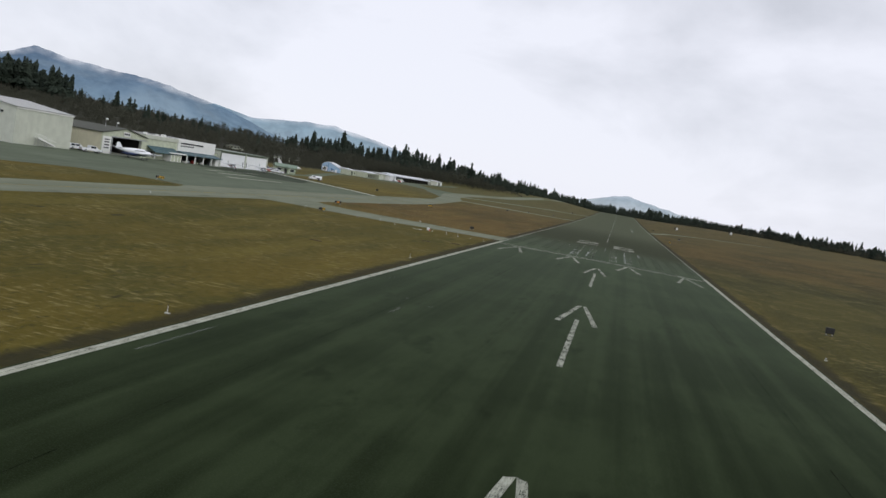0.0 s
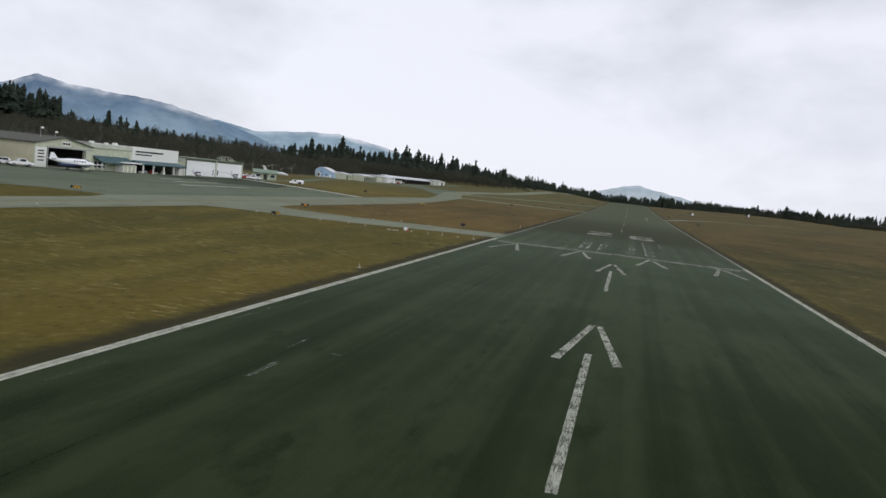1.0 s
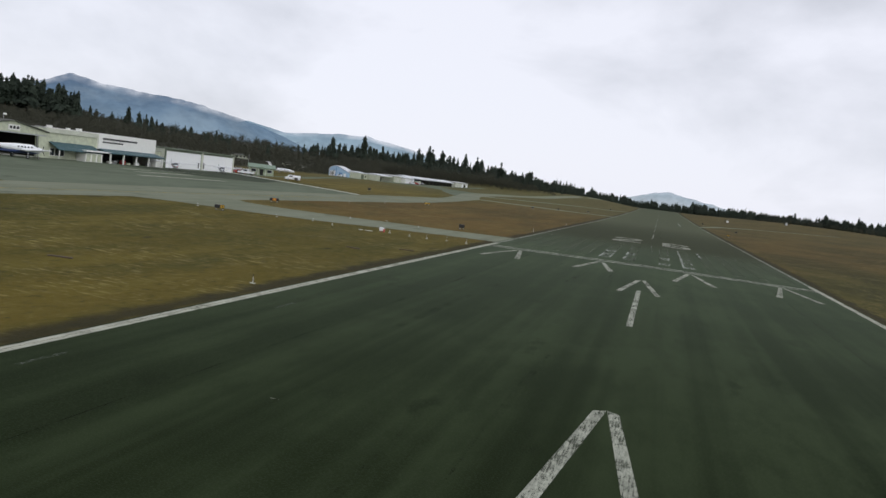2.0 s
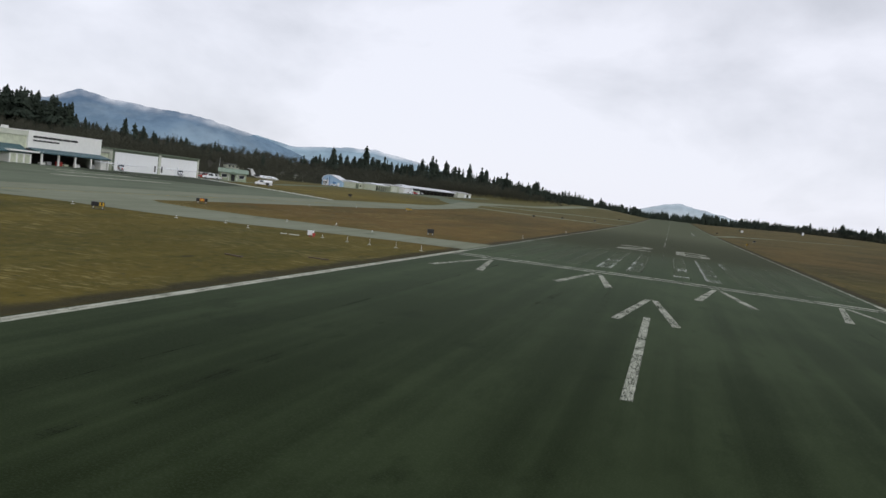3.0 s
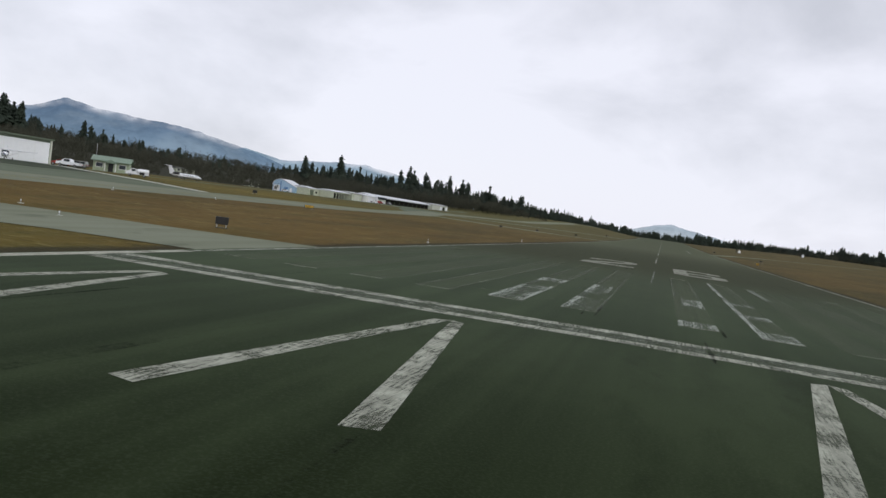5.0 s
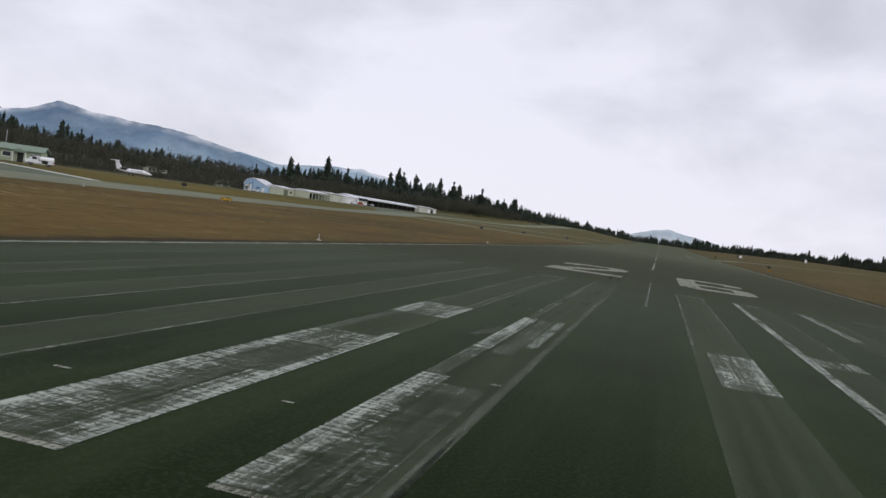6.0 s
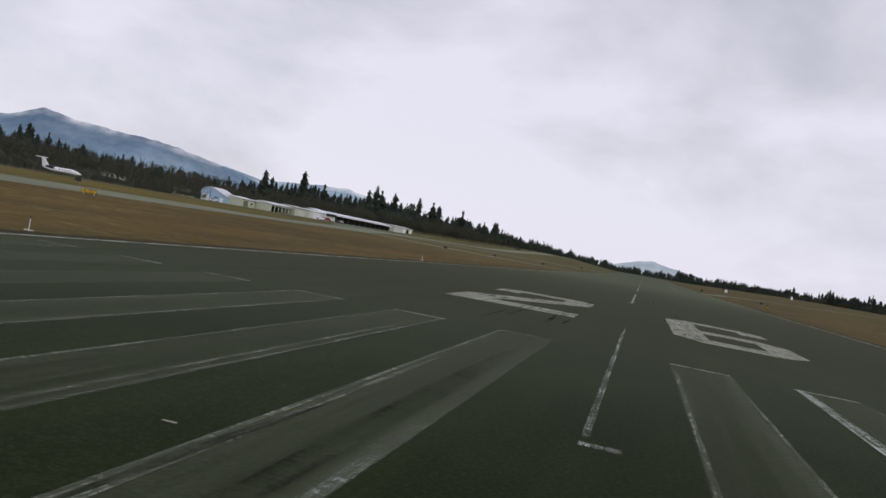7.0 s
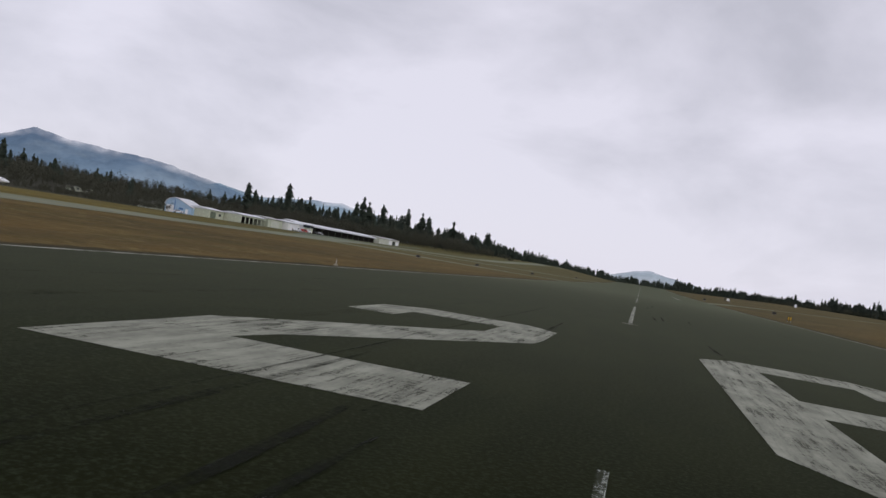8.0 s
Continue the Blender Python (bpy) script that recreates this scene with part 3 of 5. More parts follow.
mark("centre_line", oblong(0.1, 0.22, 41.6, 66.0), WORN)
mark("centre_tick", oblong(0.1, 0.7, 41.0, 41.25), WORN)
# ---- mountains ----
def interp(table, v):
    return float(np.interp(v, [p[0] for p in table], [p[1] for p in table]))


def ridge(name, crest, near, top, far, material, label, rough=0.10, seed=0.0):
    """A range of hills in polar cells round (0, 30): crest is (azimuth, elevation) in degrees seen from there."""
    az = list(np.arange(crest[0][0], crest[-1][0] + 0.01, 0.22))
    radii = list(np.linspace(near, top, 16)) + list(np.linspace(top, far, 5))[1:]
    verts, faces, rise = [], [], []
    for r in radii:
        for a in az:
            up = math.tan(radians(interp(crest, a))) * top + 2.3
            f = ((r - near) / (top - near)) if r <= top else 1 - 0.6 * (r - top) / (far - top)
            x, y = r * math.sin(radians(a)), 30 + r * math.cos(radians(a))
            bumps = noise.fractal(Vector((x * 0.0016 + seed, y * 0.0016, 0.3)), 0.9, 2.1, 6)
            z = up * f ** 1.25 * (1 + rough * 1.6 * bumps * (1 - f * 0.75))
            z += 6 * noise.fractal(Vector((x * 0.012, y * 0.012, seed)), 0.8, 2.2, 4)
            verts.append((x, y, max(-5.0, z) if r > near else -20.0))
            rise.append(f if r <= top else 1.0)
    n = len(az)
    for j in range(len(radii) - 1):
        for i in range(n - 1):
            faces.append((j * n + i, j * n + i + 1, (j + 1) * n + i + 1, (j + 1) * n + i))
    ob = sheet(name, verts, faces, material, None, True)
    ob.data.attributes.new("rise", "FLOAT", "POINT").data.foreach_set("value", rise)
    return tagged(ob, label, "mountain", kind="structure")


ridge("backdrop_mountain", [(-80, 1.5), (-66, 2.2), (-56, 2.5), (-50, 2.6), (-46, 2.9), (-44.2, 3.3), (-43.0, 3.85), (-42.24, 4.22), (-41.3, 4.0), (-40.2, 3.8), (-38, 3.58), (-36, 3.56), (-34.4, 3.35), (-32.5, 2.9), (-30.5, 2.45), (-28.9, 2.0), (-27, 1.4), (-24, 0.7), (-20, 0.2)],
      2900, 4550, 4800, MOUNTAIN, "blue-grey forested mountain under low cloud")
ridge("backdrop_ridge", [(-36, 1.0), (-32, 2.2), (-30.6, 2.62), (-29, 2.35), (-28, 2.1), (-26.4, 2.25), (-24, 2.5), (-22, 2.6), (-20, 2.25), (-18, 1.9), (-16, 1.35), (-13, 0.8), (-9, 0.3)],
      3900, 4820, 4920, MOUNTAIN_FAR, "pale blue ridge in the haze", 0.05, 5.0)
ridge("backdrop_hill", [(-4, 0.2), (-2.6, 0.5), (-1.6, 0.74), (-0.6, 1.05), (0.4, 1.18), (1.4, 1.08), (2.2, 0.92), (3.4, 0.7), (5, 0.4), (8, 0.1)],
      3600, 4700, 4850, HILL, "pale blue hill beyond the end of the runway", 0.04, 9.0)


# ---- trees ----
def conifer_crown(rng, height, spread, bare, fine=1.0):
    """Whorls of drooping boughs, fuller on one side, with gaps; each bough a bent fan of ragged sprays."""
    verts, faces = [], []
    z = height * bare
    lean, bias = rng.uniform(0, 6.28), rng.uniform(0.1, 0.35)
    seed = rng.uniform(0, 90)
    while z < height * 0.985:
        f = (z - height * bare) / (height * (1 - bare))
        fullness = 0.80 + 0.75 * noise.noise(Vector((seed, z * 0.30, 0.4)))
        reach = spread * (1 - f) ** 0.62 * min(1.0, 0.55 + 2.4 * f) * max(0.3, fullness) + 0.25
        count = int((rng.randint(5, 7) if f < 0.8 else 4) * fine)
        turn = rng.uniform(0, 6.28)
        for k in range(count):
            a = turn + 6.283 * k / count + rng.uniform(-0.35, 0.35)
            if rng.random() < 0.16:
                continue
            r = reach * rng.uniform(0.5, 1.2) * (1 + bias * math.cos(a - lean))
            c, s = math.cos(a), math.sin(a)
            droop = r * rng.uniform(0.10, 0.55)
            wide = r * rng.uniform(0.30, 0.50) / fine
            lift = r * 0.12
            base = len(verts)
            verts += [(0, 0, z + 0.3), (c * r * 0.55 - s * wide, s * r * 0.55 + c * wide, z - droop * 0.45 - rng.uniform(0, 0.4)), (c * r * 0.6, s * r * 0.6, z + lift - droop * 0.3),
                      (c * r * 0.55 + s * wide, s * r * 0.55 - c * wide, z - droop * 0.45 - rng.uniform(0, 0.4)), (c * r, s * r, z - droop), (c * r * 0.35, s * r * 0.35, z - 0.25 * height * (1 - f) * 0.12 - 0.4)]
            faces += [(base, base + 1, base + 2), (base, base + 2, base + 3), (base + 1, base + 4, base + 2), (base + 2, base + 4, base + 3), (base + 1, base + 5, base + 3)]
        z += height * (0.022 + 0.012 * rng.random()) * (1.25 - 0.5 * f) / fine
    base = len(verts)
    verts += [(0.12, 0, height * 0.93), (-0.1, 0.12, height * 0.93), (-0.05, -0.12, height * 0.93), (0, 0, height)]
    faces += [(base, base + 1, base + 3), (base + 1, base + 2, base + 3), (base + 2, base, base + 3)]
    return verts, faces


def trunk_mesh(height, radius):
    bm = bmesh.new()
    add_tube(bm, (0, 0, -0.6), (0.1, 0, height * 0.45), radius, radius * 0.6, 7)
    add_tube(bm, (0.1, 0, height * 0.45), (0, 0.05, height * 0.95), radius * 0.6, 0.05, 7)
    return bm


def make_conifer(seed, height, spread, bare):
    rng = random.Random(seed)
    tree = thing("conifer_tree", pose(0, 0, -500), "tall dark green fir tree at the edge of the woods", "tree", "firs behind the airfield")
    part("trunk", trunk_mesh(height, height * 0.012 + 0.08), BARK, tree)
    verts, faces = conifer_crown(rng, height, spread, bare, 1.7)
    sheet("crown", verts, faces, NEEDLES, tree)
    return tree


def bare_tree(rng, height):
    """A leafless broadleaf tree: limbs that fork into a haze of twigs."""
    verts, faces = [], []

    def stick(p, q, w):
        d = (q - p).normalized()
        side = d.cross(Vector((rng.uniform(-1, 1), rng.uniform(-1, 1), 0.2))).normalized() * w
        b = len(verts)
        verts.extend([tuple(p - side), tuple(p + side), tuple(q)])
        faces.append((b, b + 1, b + 2))

    for _ in range(rng.randint(2, 4)):
        p = Vector((rng.uniform(-0.6, 0.6), rng.uniform(-0.6, 0.6), -0.4))
        top = Vector((rng.uniform(-0.25, 0.25) * height, rng.uniform(-0.25, 0.25) * height, height * rng.uniform(0.62, 0.85)))
        stick(p, top, 0.11)
        for _ in range(11):
            f = rng.uniform(0.2, 0.95)
            a = p.lerp(top, f)
            b = a + Vector((rng.uniform(-1, 1), rng.uniform(-1, 1), rng.uniform(0.2, 1.0))) * height * 0.28 * (1.15 - f * 0.7)
            stick(a, b, 0.06)
            for _ in range(7):
                c = a.lerp(b, rng.uniform(0.3, 1.0))
                stick(c, c + Vector((rng.uniform(-1, 1), rng.uniform(-1, 1), rng.uniform(-0.1, 1.0))) * height * 0.13, 0.10)
    return verts, faces


def scatter(name, kinds, places, material, label, category):
    """One mesh of many plants: each place is x, y, scale."""
    rng = random.Random(len(places))
    allv, allf = [], []
    for x, y, size in places:
        verts, faces = rng.choice(kinds)
        a = rng.uniform(0, 6.28)
        c, s = math.cos(a) * size, math.sin(a) * size
        z0, b = land(x, y), len(allv)
        allv += [(x + c * vx - s * vy, y + s * vx + c * vy, z0 + vz * size) for vx, vy, vz in verts]
        allf += [tuple(i + b for i in f) for f in faces]
    return tagged(sheet(name, allv, allf, material), label, category, kind="stuff")


def polar(az, d):
    return d * math.sin(radians(az)), -40 + d * math.cos(radians(az))


def visible_top(az, d, el):
    return math.tan(radians(el)) * d + 4.4


# height of the tree tops all round, as elevation by azimuth, seen from (0, -40)
TOPS = [(-60, 3.9), (-48, 3.8), (-45.4, 3.65), (-43.5, 3.3), (-42.2, 2.55), (-40.7, 3.0), (-39.5, 2.45), (-38.5, 2.2), (-35, 1.95), (-31.4, 1.75), (-28.5, 1.6), (-26.5, 2.2), (-23, 2.65), (-20, 2.35), (-18, 2.5), (-15.6, 2.6), (-14, 2.0), (-12.5, 2.2), (-10.5, 1.75), (-8, 1.2), (-5, 0.86)]
firs = [make_conifer(k, h, w, b) for k, (h, w, b) in enumerate(((30, 8.2, 0.10), (30, 6.8, 0.22), (30, 9.4, 0.06), (30, 7.6, 0.28), (30, 6.6, 0.12), (30, 8.8, 0.2)))]
rng = random.Random(11)
placed = []
az = -58.0
while az < -6.5:
    dense = 1.0 if az < -43.5 else (0.5 if az < -37 else (0.12 if az < -27 else 0.50))
    if rng.random() < dense:
        d = rng.uniform(860, 960) if az < -27 else rng.uniform(820, 930)
        x, y = polar(az, d)
        tall = (visible_top(az, d, interp(TOPS, az)) - land(x, y)) * rng.choice((1.16, 1.04, 0.92, 0.78, 0.66, 0.55) if az > -43.5 else (1.06, 1.0, 0.96, 0.9, 0.82))
        placed.append((x, y, tall))
    az += rng.uniform(0.09, 0.22) if az < -43.5 else rng.uniform(0.12, 0.55)
# lower firs in loose groups among the leafless trees
for _ in range(11):
    a0 = rng.uniform(-43, -25)
    for _ in range(rng.randint(1, 5)):
        a = a0 + rng.gauss(0, 0.35)
        d = rng.uniform(620, 880)
        x, y = polar(a, d)
        placed.append((x, y, (visible_top(a, d, interp(TOPS, a)) - land(x, y)) * rng.uniform(0.5, 0.98)))
for k, (x, y, tall) in enumerate(placed):
    m = pose(x, y, land(x, y), 0, 0, rng.uniform(0, 360)) @ Matrix.Diagonal((tall / 30, tall / 30, tall / 30, 1))
    source = firs[k % len(firs)]
    tree = copy_thing(source, m) if k >= len(firs) else source
    tree.matrix_basis = m

# the same for the woods beyond the runway's end
FAR_TOPS = [(-9, 1.35), (-5.4, 0.92), (-3, 0.70), (-1.3, 0.56), (0, 0.56), (2.5, 0.70), (6.3, 0.72), (9.9, 0.70), (16, 0.6)]
small = [conifer_crown(random.Random(50 + k), 18, w, 0.06) for k, w in enumerate((5.0, 4.2, 5.8, 4.6))]
bushes = [bare_tree(random.Random(80 + k), h) for k, h in enumerate((15, 12, 17, 10, 14))]
wood, alders = [], []
for _ in range(1300):
    a = rng.uniform(-60, -7)
    d = rng.uniform(960, 1250) if a < -27 or a > -20 else rng.uniform(950, 1150)
    x, y = polar(a, d)
    h = (visible_top(a, d, interp(TOPS, a) * 0.86) - land(x, y)) * rng.uniform(0.5, 1.0)
    if rng.random() < (0.05 if -42.5 < a < -27 else 0.6 + 0.8 * noise.noise(Vector((a * 0.9, 2.2, 0)))):
        wood.append((x, y, h / 18))


def right_edge(a):
    """How far off the wood on the right begins, by azimuth."""
    return interp([(3.5, 1500), (9, 1150), (14, 900), (32, 760)], a)


for _ in range(2500):
    a = rng.uniform(3.5, 32)
    d = right_edge(a) + rng.uniform(0, 150)
    x, y = polar(a, d)
    clump = noise.noise(Vector((a * 1.1, 3.1, 0))) + 0.5 * noise.noise(Vector((a * 3.1, 7.7, 0)))
    if rng.random() < 0.6 + 0.9 * clump:
        wood.append((x, y, max(0.22, rng.uniform(0.24, 0.80) + 0.50 * clump) * (1.4 if rng.random() < 0.04 else 0.92)))
slim = [conifer_crown(random.Random(70 + k), 18, w, 0.03) for k, w in enumerate((2.6, 3.2, 2.2, 3.8, 2.9))]
end_wood = []
for _ in range(1700):
    a = rng.uniform(-8, 16)
    d = rng.uniform(1560, 1750) if a < 3 else rng.uniform(1560 - 60 * (a - 3), 1750 - 55 * (a - 3))
    x, y = polar(a, d)
    tall = visible_top(a, d, interp(FAR_TOPS, a)) - land(x, y)
    end_wood.append((x, y, tall / 18 * (rng.uniform(0.66, 0.95) + 0.22 * noise.noise(Vector((a * 2.3, 0.4, 0))) + (0.15 if rng.random() < 0.06 else 0.0))))
# the wood that runs down behind the far field
for _ in range(520):
    a = rng.uniform(-13, -3.5)
    d = rng.uniform(1010, 1180)
    x, y = polar(a, d)
    tall = visible_top(a, d, interp([(-13, 1.75), (-10.5, 1.5), (-8, 1.12), (-5.4, 0.78), (-3.5, 0.55)], a)) - land(x, y)
    end_wood.append((x, y, tall / 18 * (rng.uniform(0.55, 0.98) + 0.25 * noise.noise(Vector((a * 1.9, 5.4, 0))))))
scatter("end_conifer_wood", slim, end_wood, NEEDLES, "far dark conifer wood beyond the runway's end", "forest")
scatter("far_conifer_wood", small, wood, NEEDLES, "distant dark conifer wood along the airfield", "forest")
for _ in range(3400):
    a = rng.uniform(-66, -22)
    lo = 330 if a < -34 else 470
    d = lo + (1080 - lo) * rng.random() ** 1.1
    x, y = polar(a, d)
    if x < -222 - 30 * rng.random():
        lumps = noise.noise(Vector((x * 0.018, y * 0.018, 0.7)))
        alders.append((x, y, max(0.2, rng.uniform(0.45, 1.0) + 0.5 * lumps) * (0.6 if d < 520 else 0.92)))
for _ in range(1500):
    y = rng.uniform(90, 700)
    alders.append((-205 - 45 * rng.random() - 0.06 * max(0.0, 300 - y), y, rng.uniform(0.12, 0.34)))
for _ in range(600):
    a = rng.uniform(-25, -8)
    d = rng.uniform(760, 860)
    x, y = polar(a, d)
    alders.append((x, y, rng.uniform(0.45, 1.25) * ease((-6.0 - a) / 7.0)))
for _ in range(1100):
    a = rng.uniform(3, 32)
    d = right_edge(a) + rng.uniform(-30, 60)
    x, y = polar(a, d)
    alders.append((x, y, rng.uniform(0.22, 0.62)))
HOUSES = [(-327, 446), (-283, 448), (-262, 424)]


def clear(x, y):
    """True away from the cleared ground in front of the houses."""
    return all(not (math.hypot(x, y + 40) < math.hypot(hx, hy + 40) + 4 and abs(math.atan2(x, y + 40) - math.atan2(hx - 3, hy + 46)) < 0.012) for hx, hy in HOUSES[:1])


alders = [p for p in alders if clear(p[0], p[1])]
scatter("alder_thicket", bushes, alders, TWIGS, "leafless brown alder thicket behind the hangars", "thicket")

# ---- buildings along the apron: local x points to the runway, y along it, front at x = 0 ----
def site(name, x, y, label, category, turn=0.0, z=None, group=""):
    return thing(name, pose(x, y, land(x, y) + 0.02 if z is None else z, 0, 0, turn), label, category, group)


def walled(parent, x0, x1, y0, y1, h, front, side=None, holes=(), t=0.25):
    """Four walls with thickness; holes are (y0, y1, z0, z1) openings through the front wall."""
    side = side or front
    part("back_wall", box(x0, x0 + t, y0, y1, -0.3, h), side, parent)
    for ya, yb in ((y0, y0 + t), (y1 - t, y1)):
        part("side_wall", box(x0 + t, x1 - t, ya, yb, -0.3, h), side, parent)
    y = y0
    for a, b, za, zb in sorted(holes):
        if a > y:
            part("front_wall", box(x1 - t, x1, y, a, -0.3, h), front, parent)
        if za > 0.1:
            part("wall_below", box(x1 - t, x1, a, b, -0.3, za), front, parent)
        if zb < h:
            part("lintel", box(x1 - t, x1, a, b, zb, h), front, parent)
        y = b
    if y < y1:
        part("front_wall", box(x1 - t, x1, y, y1, -0.3, h), front, parent)


def gable_y(parent, x0, x1, y0, y1, h, peak, wall, roof, over=0.5, thick=0.22):
    """A gable roof whose ridge runs along x (gables face the runway)."""
    ym = (y0 + y1) / 2
    for xa in (x0, x1 - 0.25):
        part("gable", prism([(y0, h), (y1, h), (ym, peak)], "x", xa, xa + 0.25), wall, parent)
    for s, ya in ((1, y0), (-1, y1)):
        edge = ya - s * over
        drop = h - (peak - h) * over / (ym - y0)
        part("roof_slope", prism([(edge, drop + 0.02), (ym, peak + 0.02), (ym, peak + thick), (edge, drop + thick)], "x", x0 - over, x1 + over), roof, parent)


def gable_x(parent, x0, x1, y0, y1, h, peak, wall, roof, over=0.5, thick=0.2):
    """A gable roof whose ridge runs along y."""
    xm = (x0 + x1) / 2
    for ya in (y0, y1 - 0.25):
        part("gable", prism([(x0, h), (x1, h), (xm, peak)], "y", ya, ya + 0.25), wall, parent)
    for s, xa in ((1, x0), (-1, x1)):
        edge = xa - s * over
        drop = h - (peak - h) * over / (xm - x0)
        part("roof_slope", prism([(edge, drop + 0.02), (xm, peak + 0.02), (xm, peak + thick), (edge, drop + thick)], "y", y0 - over, y1 + over), roof, parent)


def window(parent, y0, y1, z0, z1, x=0.0, bars=1, frame_mat=None):
    """A framed window standing a little proud of a wall that faces the runway."""
    w = part("window", box(x, x + 0.03, y0, y1, z0, z1), GLASS, parent)
    bm = bmesh.new()
    f = 0.12
    add_box(bm, x, x + 0.09, y0 - f, y0, z0 - f, z1 + f)
    add_box(bm, x, x + 0.09, y1, y1 + f, z0 - f, z1 + f)
    add_box(bm, x, x + 0.09, y0, y1, z0 - f, z0)
    add_box(bm, x, x + 0.09, y0, y1, z1, z1 + f)
    for k in range(bars):
        y = y0 + (y1 - y0) * (k + 1) / (bars + 1)
        add_box(bm, x, x + 0.07, y - 0.05, y + 0.05, z0, z1)
    part("frame", bm, frame_mat or WHITE_WALL, w)
    return w


def bars_of_text(parent, x, y0, y1, z, size, material, seed, gap=0.5):
    """Unreadable lettering as plain bars, a word each."""
    rng = random.Random(seed)
    y = y0
    while y < y1 - size:
        w = min(rng.uniform(2.0, 5.5) * size, y1 - y)
        part("lettering", box(x, x + 0.06, y, y + w, z, z + size), material, parent)
        y += w + gap


# the big cream hangar
big = site("metal_hangar", -139.0, -8.8, "large cream sheet-metal hangar with a shallow roof", "hangar")
walled(big, -30, 0, 0, 19.8, 8.7, CREAM, CREAM_X)
gable_x(big, -30, 0, 0, 19.8, 8.7, 10.5, CREAM_X, GREY_ROOF, 0.35)
part("corner_trim", box(0.004, 0.06, -0.02, 0.2, 0, 8.7), CREAM, big)
part("eave_trim", box(0.004, 0.25, 0, 19.8, 8.35, 8.7), WHITE_WALL, big)
part("boarding_ramp", prism([(6.2, 1.9), (12.4, 0.25), (12.4, 0.55), (6.2, 2.3)], "x", 0.6, 1.7), WHITE_WALL, big, "white sloping loading ramp")
for yy, zz in ((6.4, 1.86), (8.6, 1.28), (10.6, 0.72)):
    for xx in (0.66, 1.56):
        part("ramp_leg", tube((xx, yy, 0), (xx, yy, zz), 0.05), STEEL, big)
for xx in (0.62, 1.68):
    part("ramp_rail", tube((xx, 6.2, 3.1), (xx, 12.4, 1.4), 0.05), WHITE_WALL, big)
part("side_door", box(-7.2, -6.0, -0.08, -0.004, 0, 2.2), WHITE_WALL, big, "white side door")
for k, zz in enumerate((3.0, 4.0, 5.0)):
    part("wall_number", box(-9.0, -7.9, -0.06, -0.004, zz, zz + 0.7), BLACK, big, "dark painted figures as bars")
part("wall_lamp", box(-4.2, -3.6, -0.3, -0.004, 6.9, 7.4), BLACK, big)

# the open hangar with a gable
openh = site("open_hangar", -137, 20.8, "beige gabled hangar with its wide front open and dark inside", "hangar")
walled(openh, -26, 0, 0, 20.0, 5.9, BEIGE, TAN_BOARD, [(4.2, 17.2, 0, 4.9)])
gable_y(openh, -26, 0, 0, 20.0, 5.9, 7.6, BEIGE, DARK_ROOF, 0.5)
part("hangar_floor", box(-25.7, -0.3, 0.3, 19.7, 0.02, 0.08), CONCRETE, openh)
part("inner_back", box(-25.7, -25.5, 0.3, 19.7, 0.1, 5.8), INNER_SHADE, openh)
part("inner_ceiling", box(-25.4, -0.3, 0.3, 19.7, 5.6, 5.75), INNER_SHADE, openh)
for ya in (0.27, 19.5):
    part("inner_wall", box(-25.4, -0.4, ya, ya + 0.2, 0.1, 5.55), INNER_SHADE, openh)
part("gable_sign", box(0.004, 0.14, 9.0, 12.2, 5.55, 6.75), WHITE_WALL, openh, "white sign board with black marks")
for ya, yb in ((9.3, 9.9), (10.2, 10.9), (11.2, 11.9)):
    part("sign_mark", box(0.144, 0.18, ya, yb, 5.85, 6.45), BLACK, openh)
part("banner_panel", box(0.004, 0.2, 0.1, 3.7, 0.2, 4.9), WHITE_WALL, openh, "white panel with faded writing")
for zz in (3.9, 3.2, 2.4, 1.6):
    part("panel_mark", box(0.204, 0.24, 0.8, 2.9, zz, zz + 0.3), BLACK, openh)
for ya in (4.0, 17.2):
    part("door_jamb", box(0.004, 0.3, ya, ya + 0.22, 0, 4.9), STEEL, openh)
part("door_track", box(0.004, 0.35, 3.9, 19.8, 4.92, 5.2), STEEL, openh)
part("folded_door", box(0.06, 0.5, 17.5, 19.7, 0.05, 4.88), BEIGE, openh, "beige sliding door pushed open")
for yy, hh in ((7.5, 2.6), (12.6, 1.9)):
    mast = part("roof_mast", tube((-5, yy, 6.6), (-5, yy, 7.2 + hh), 0.06), STEEL, openh)
    part("vane", box(-5.05, -4.95, yy - 0.1, yy + 0.9, 6.8 + hh, 7.2 + hh), WHITE_WALL, mast, "small white wind vane")

# the terminal
term = site("terminal_building", -137, 41.2, "cream terminal with teal metal awnings and a white sign wall", "terminal building")
walled(term, -22, -0.5, 0, 17.4, 6.9, BEIGE, BEIGE, [(1.6, 6.4, 0.7, 2.5), (11.5, 13.0, 0.02, 2.3)])
part("parapet", box(-0.496, -0.2, 0.0, 17.4, 6.0, 7.05), CREAM, term)
part("flat_roof", box(-21.9, -0.52, 0.1, 17.3, 6.92, 7.1), GREY_ROOF, term)
part("roof_cap", box(-1.0, -0.15, 0, 17.4, 7.06, 7.2), WHITE_WALL, term)
part("awning", prism([(-0.48, 3.95), (2.6, 2.35), (2.6, 2.2), (-0.48, 3.75)], "y", 1.2, 15.8), TEAL, term, "teal metal awning")
part("awning_post", tube((2.3, 1.6, 0), (2.3, 1.6, 2.3), 0.09), WHITE_WALL, term)
part("awning_post", tube((2.3, 15.4, 0), (2.3, 15.4, 2.3), 0.09), WHITE_WALL, term)
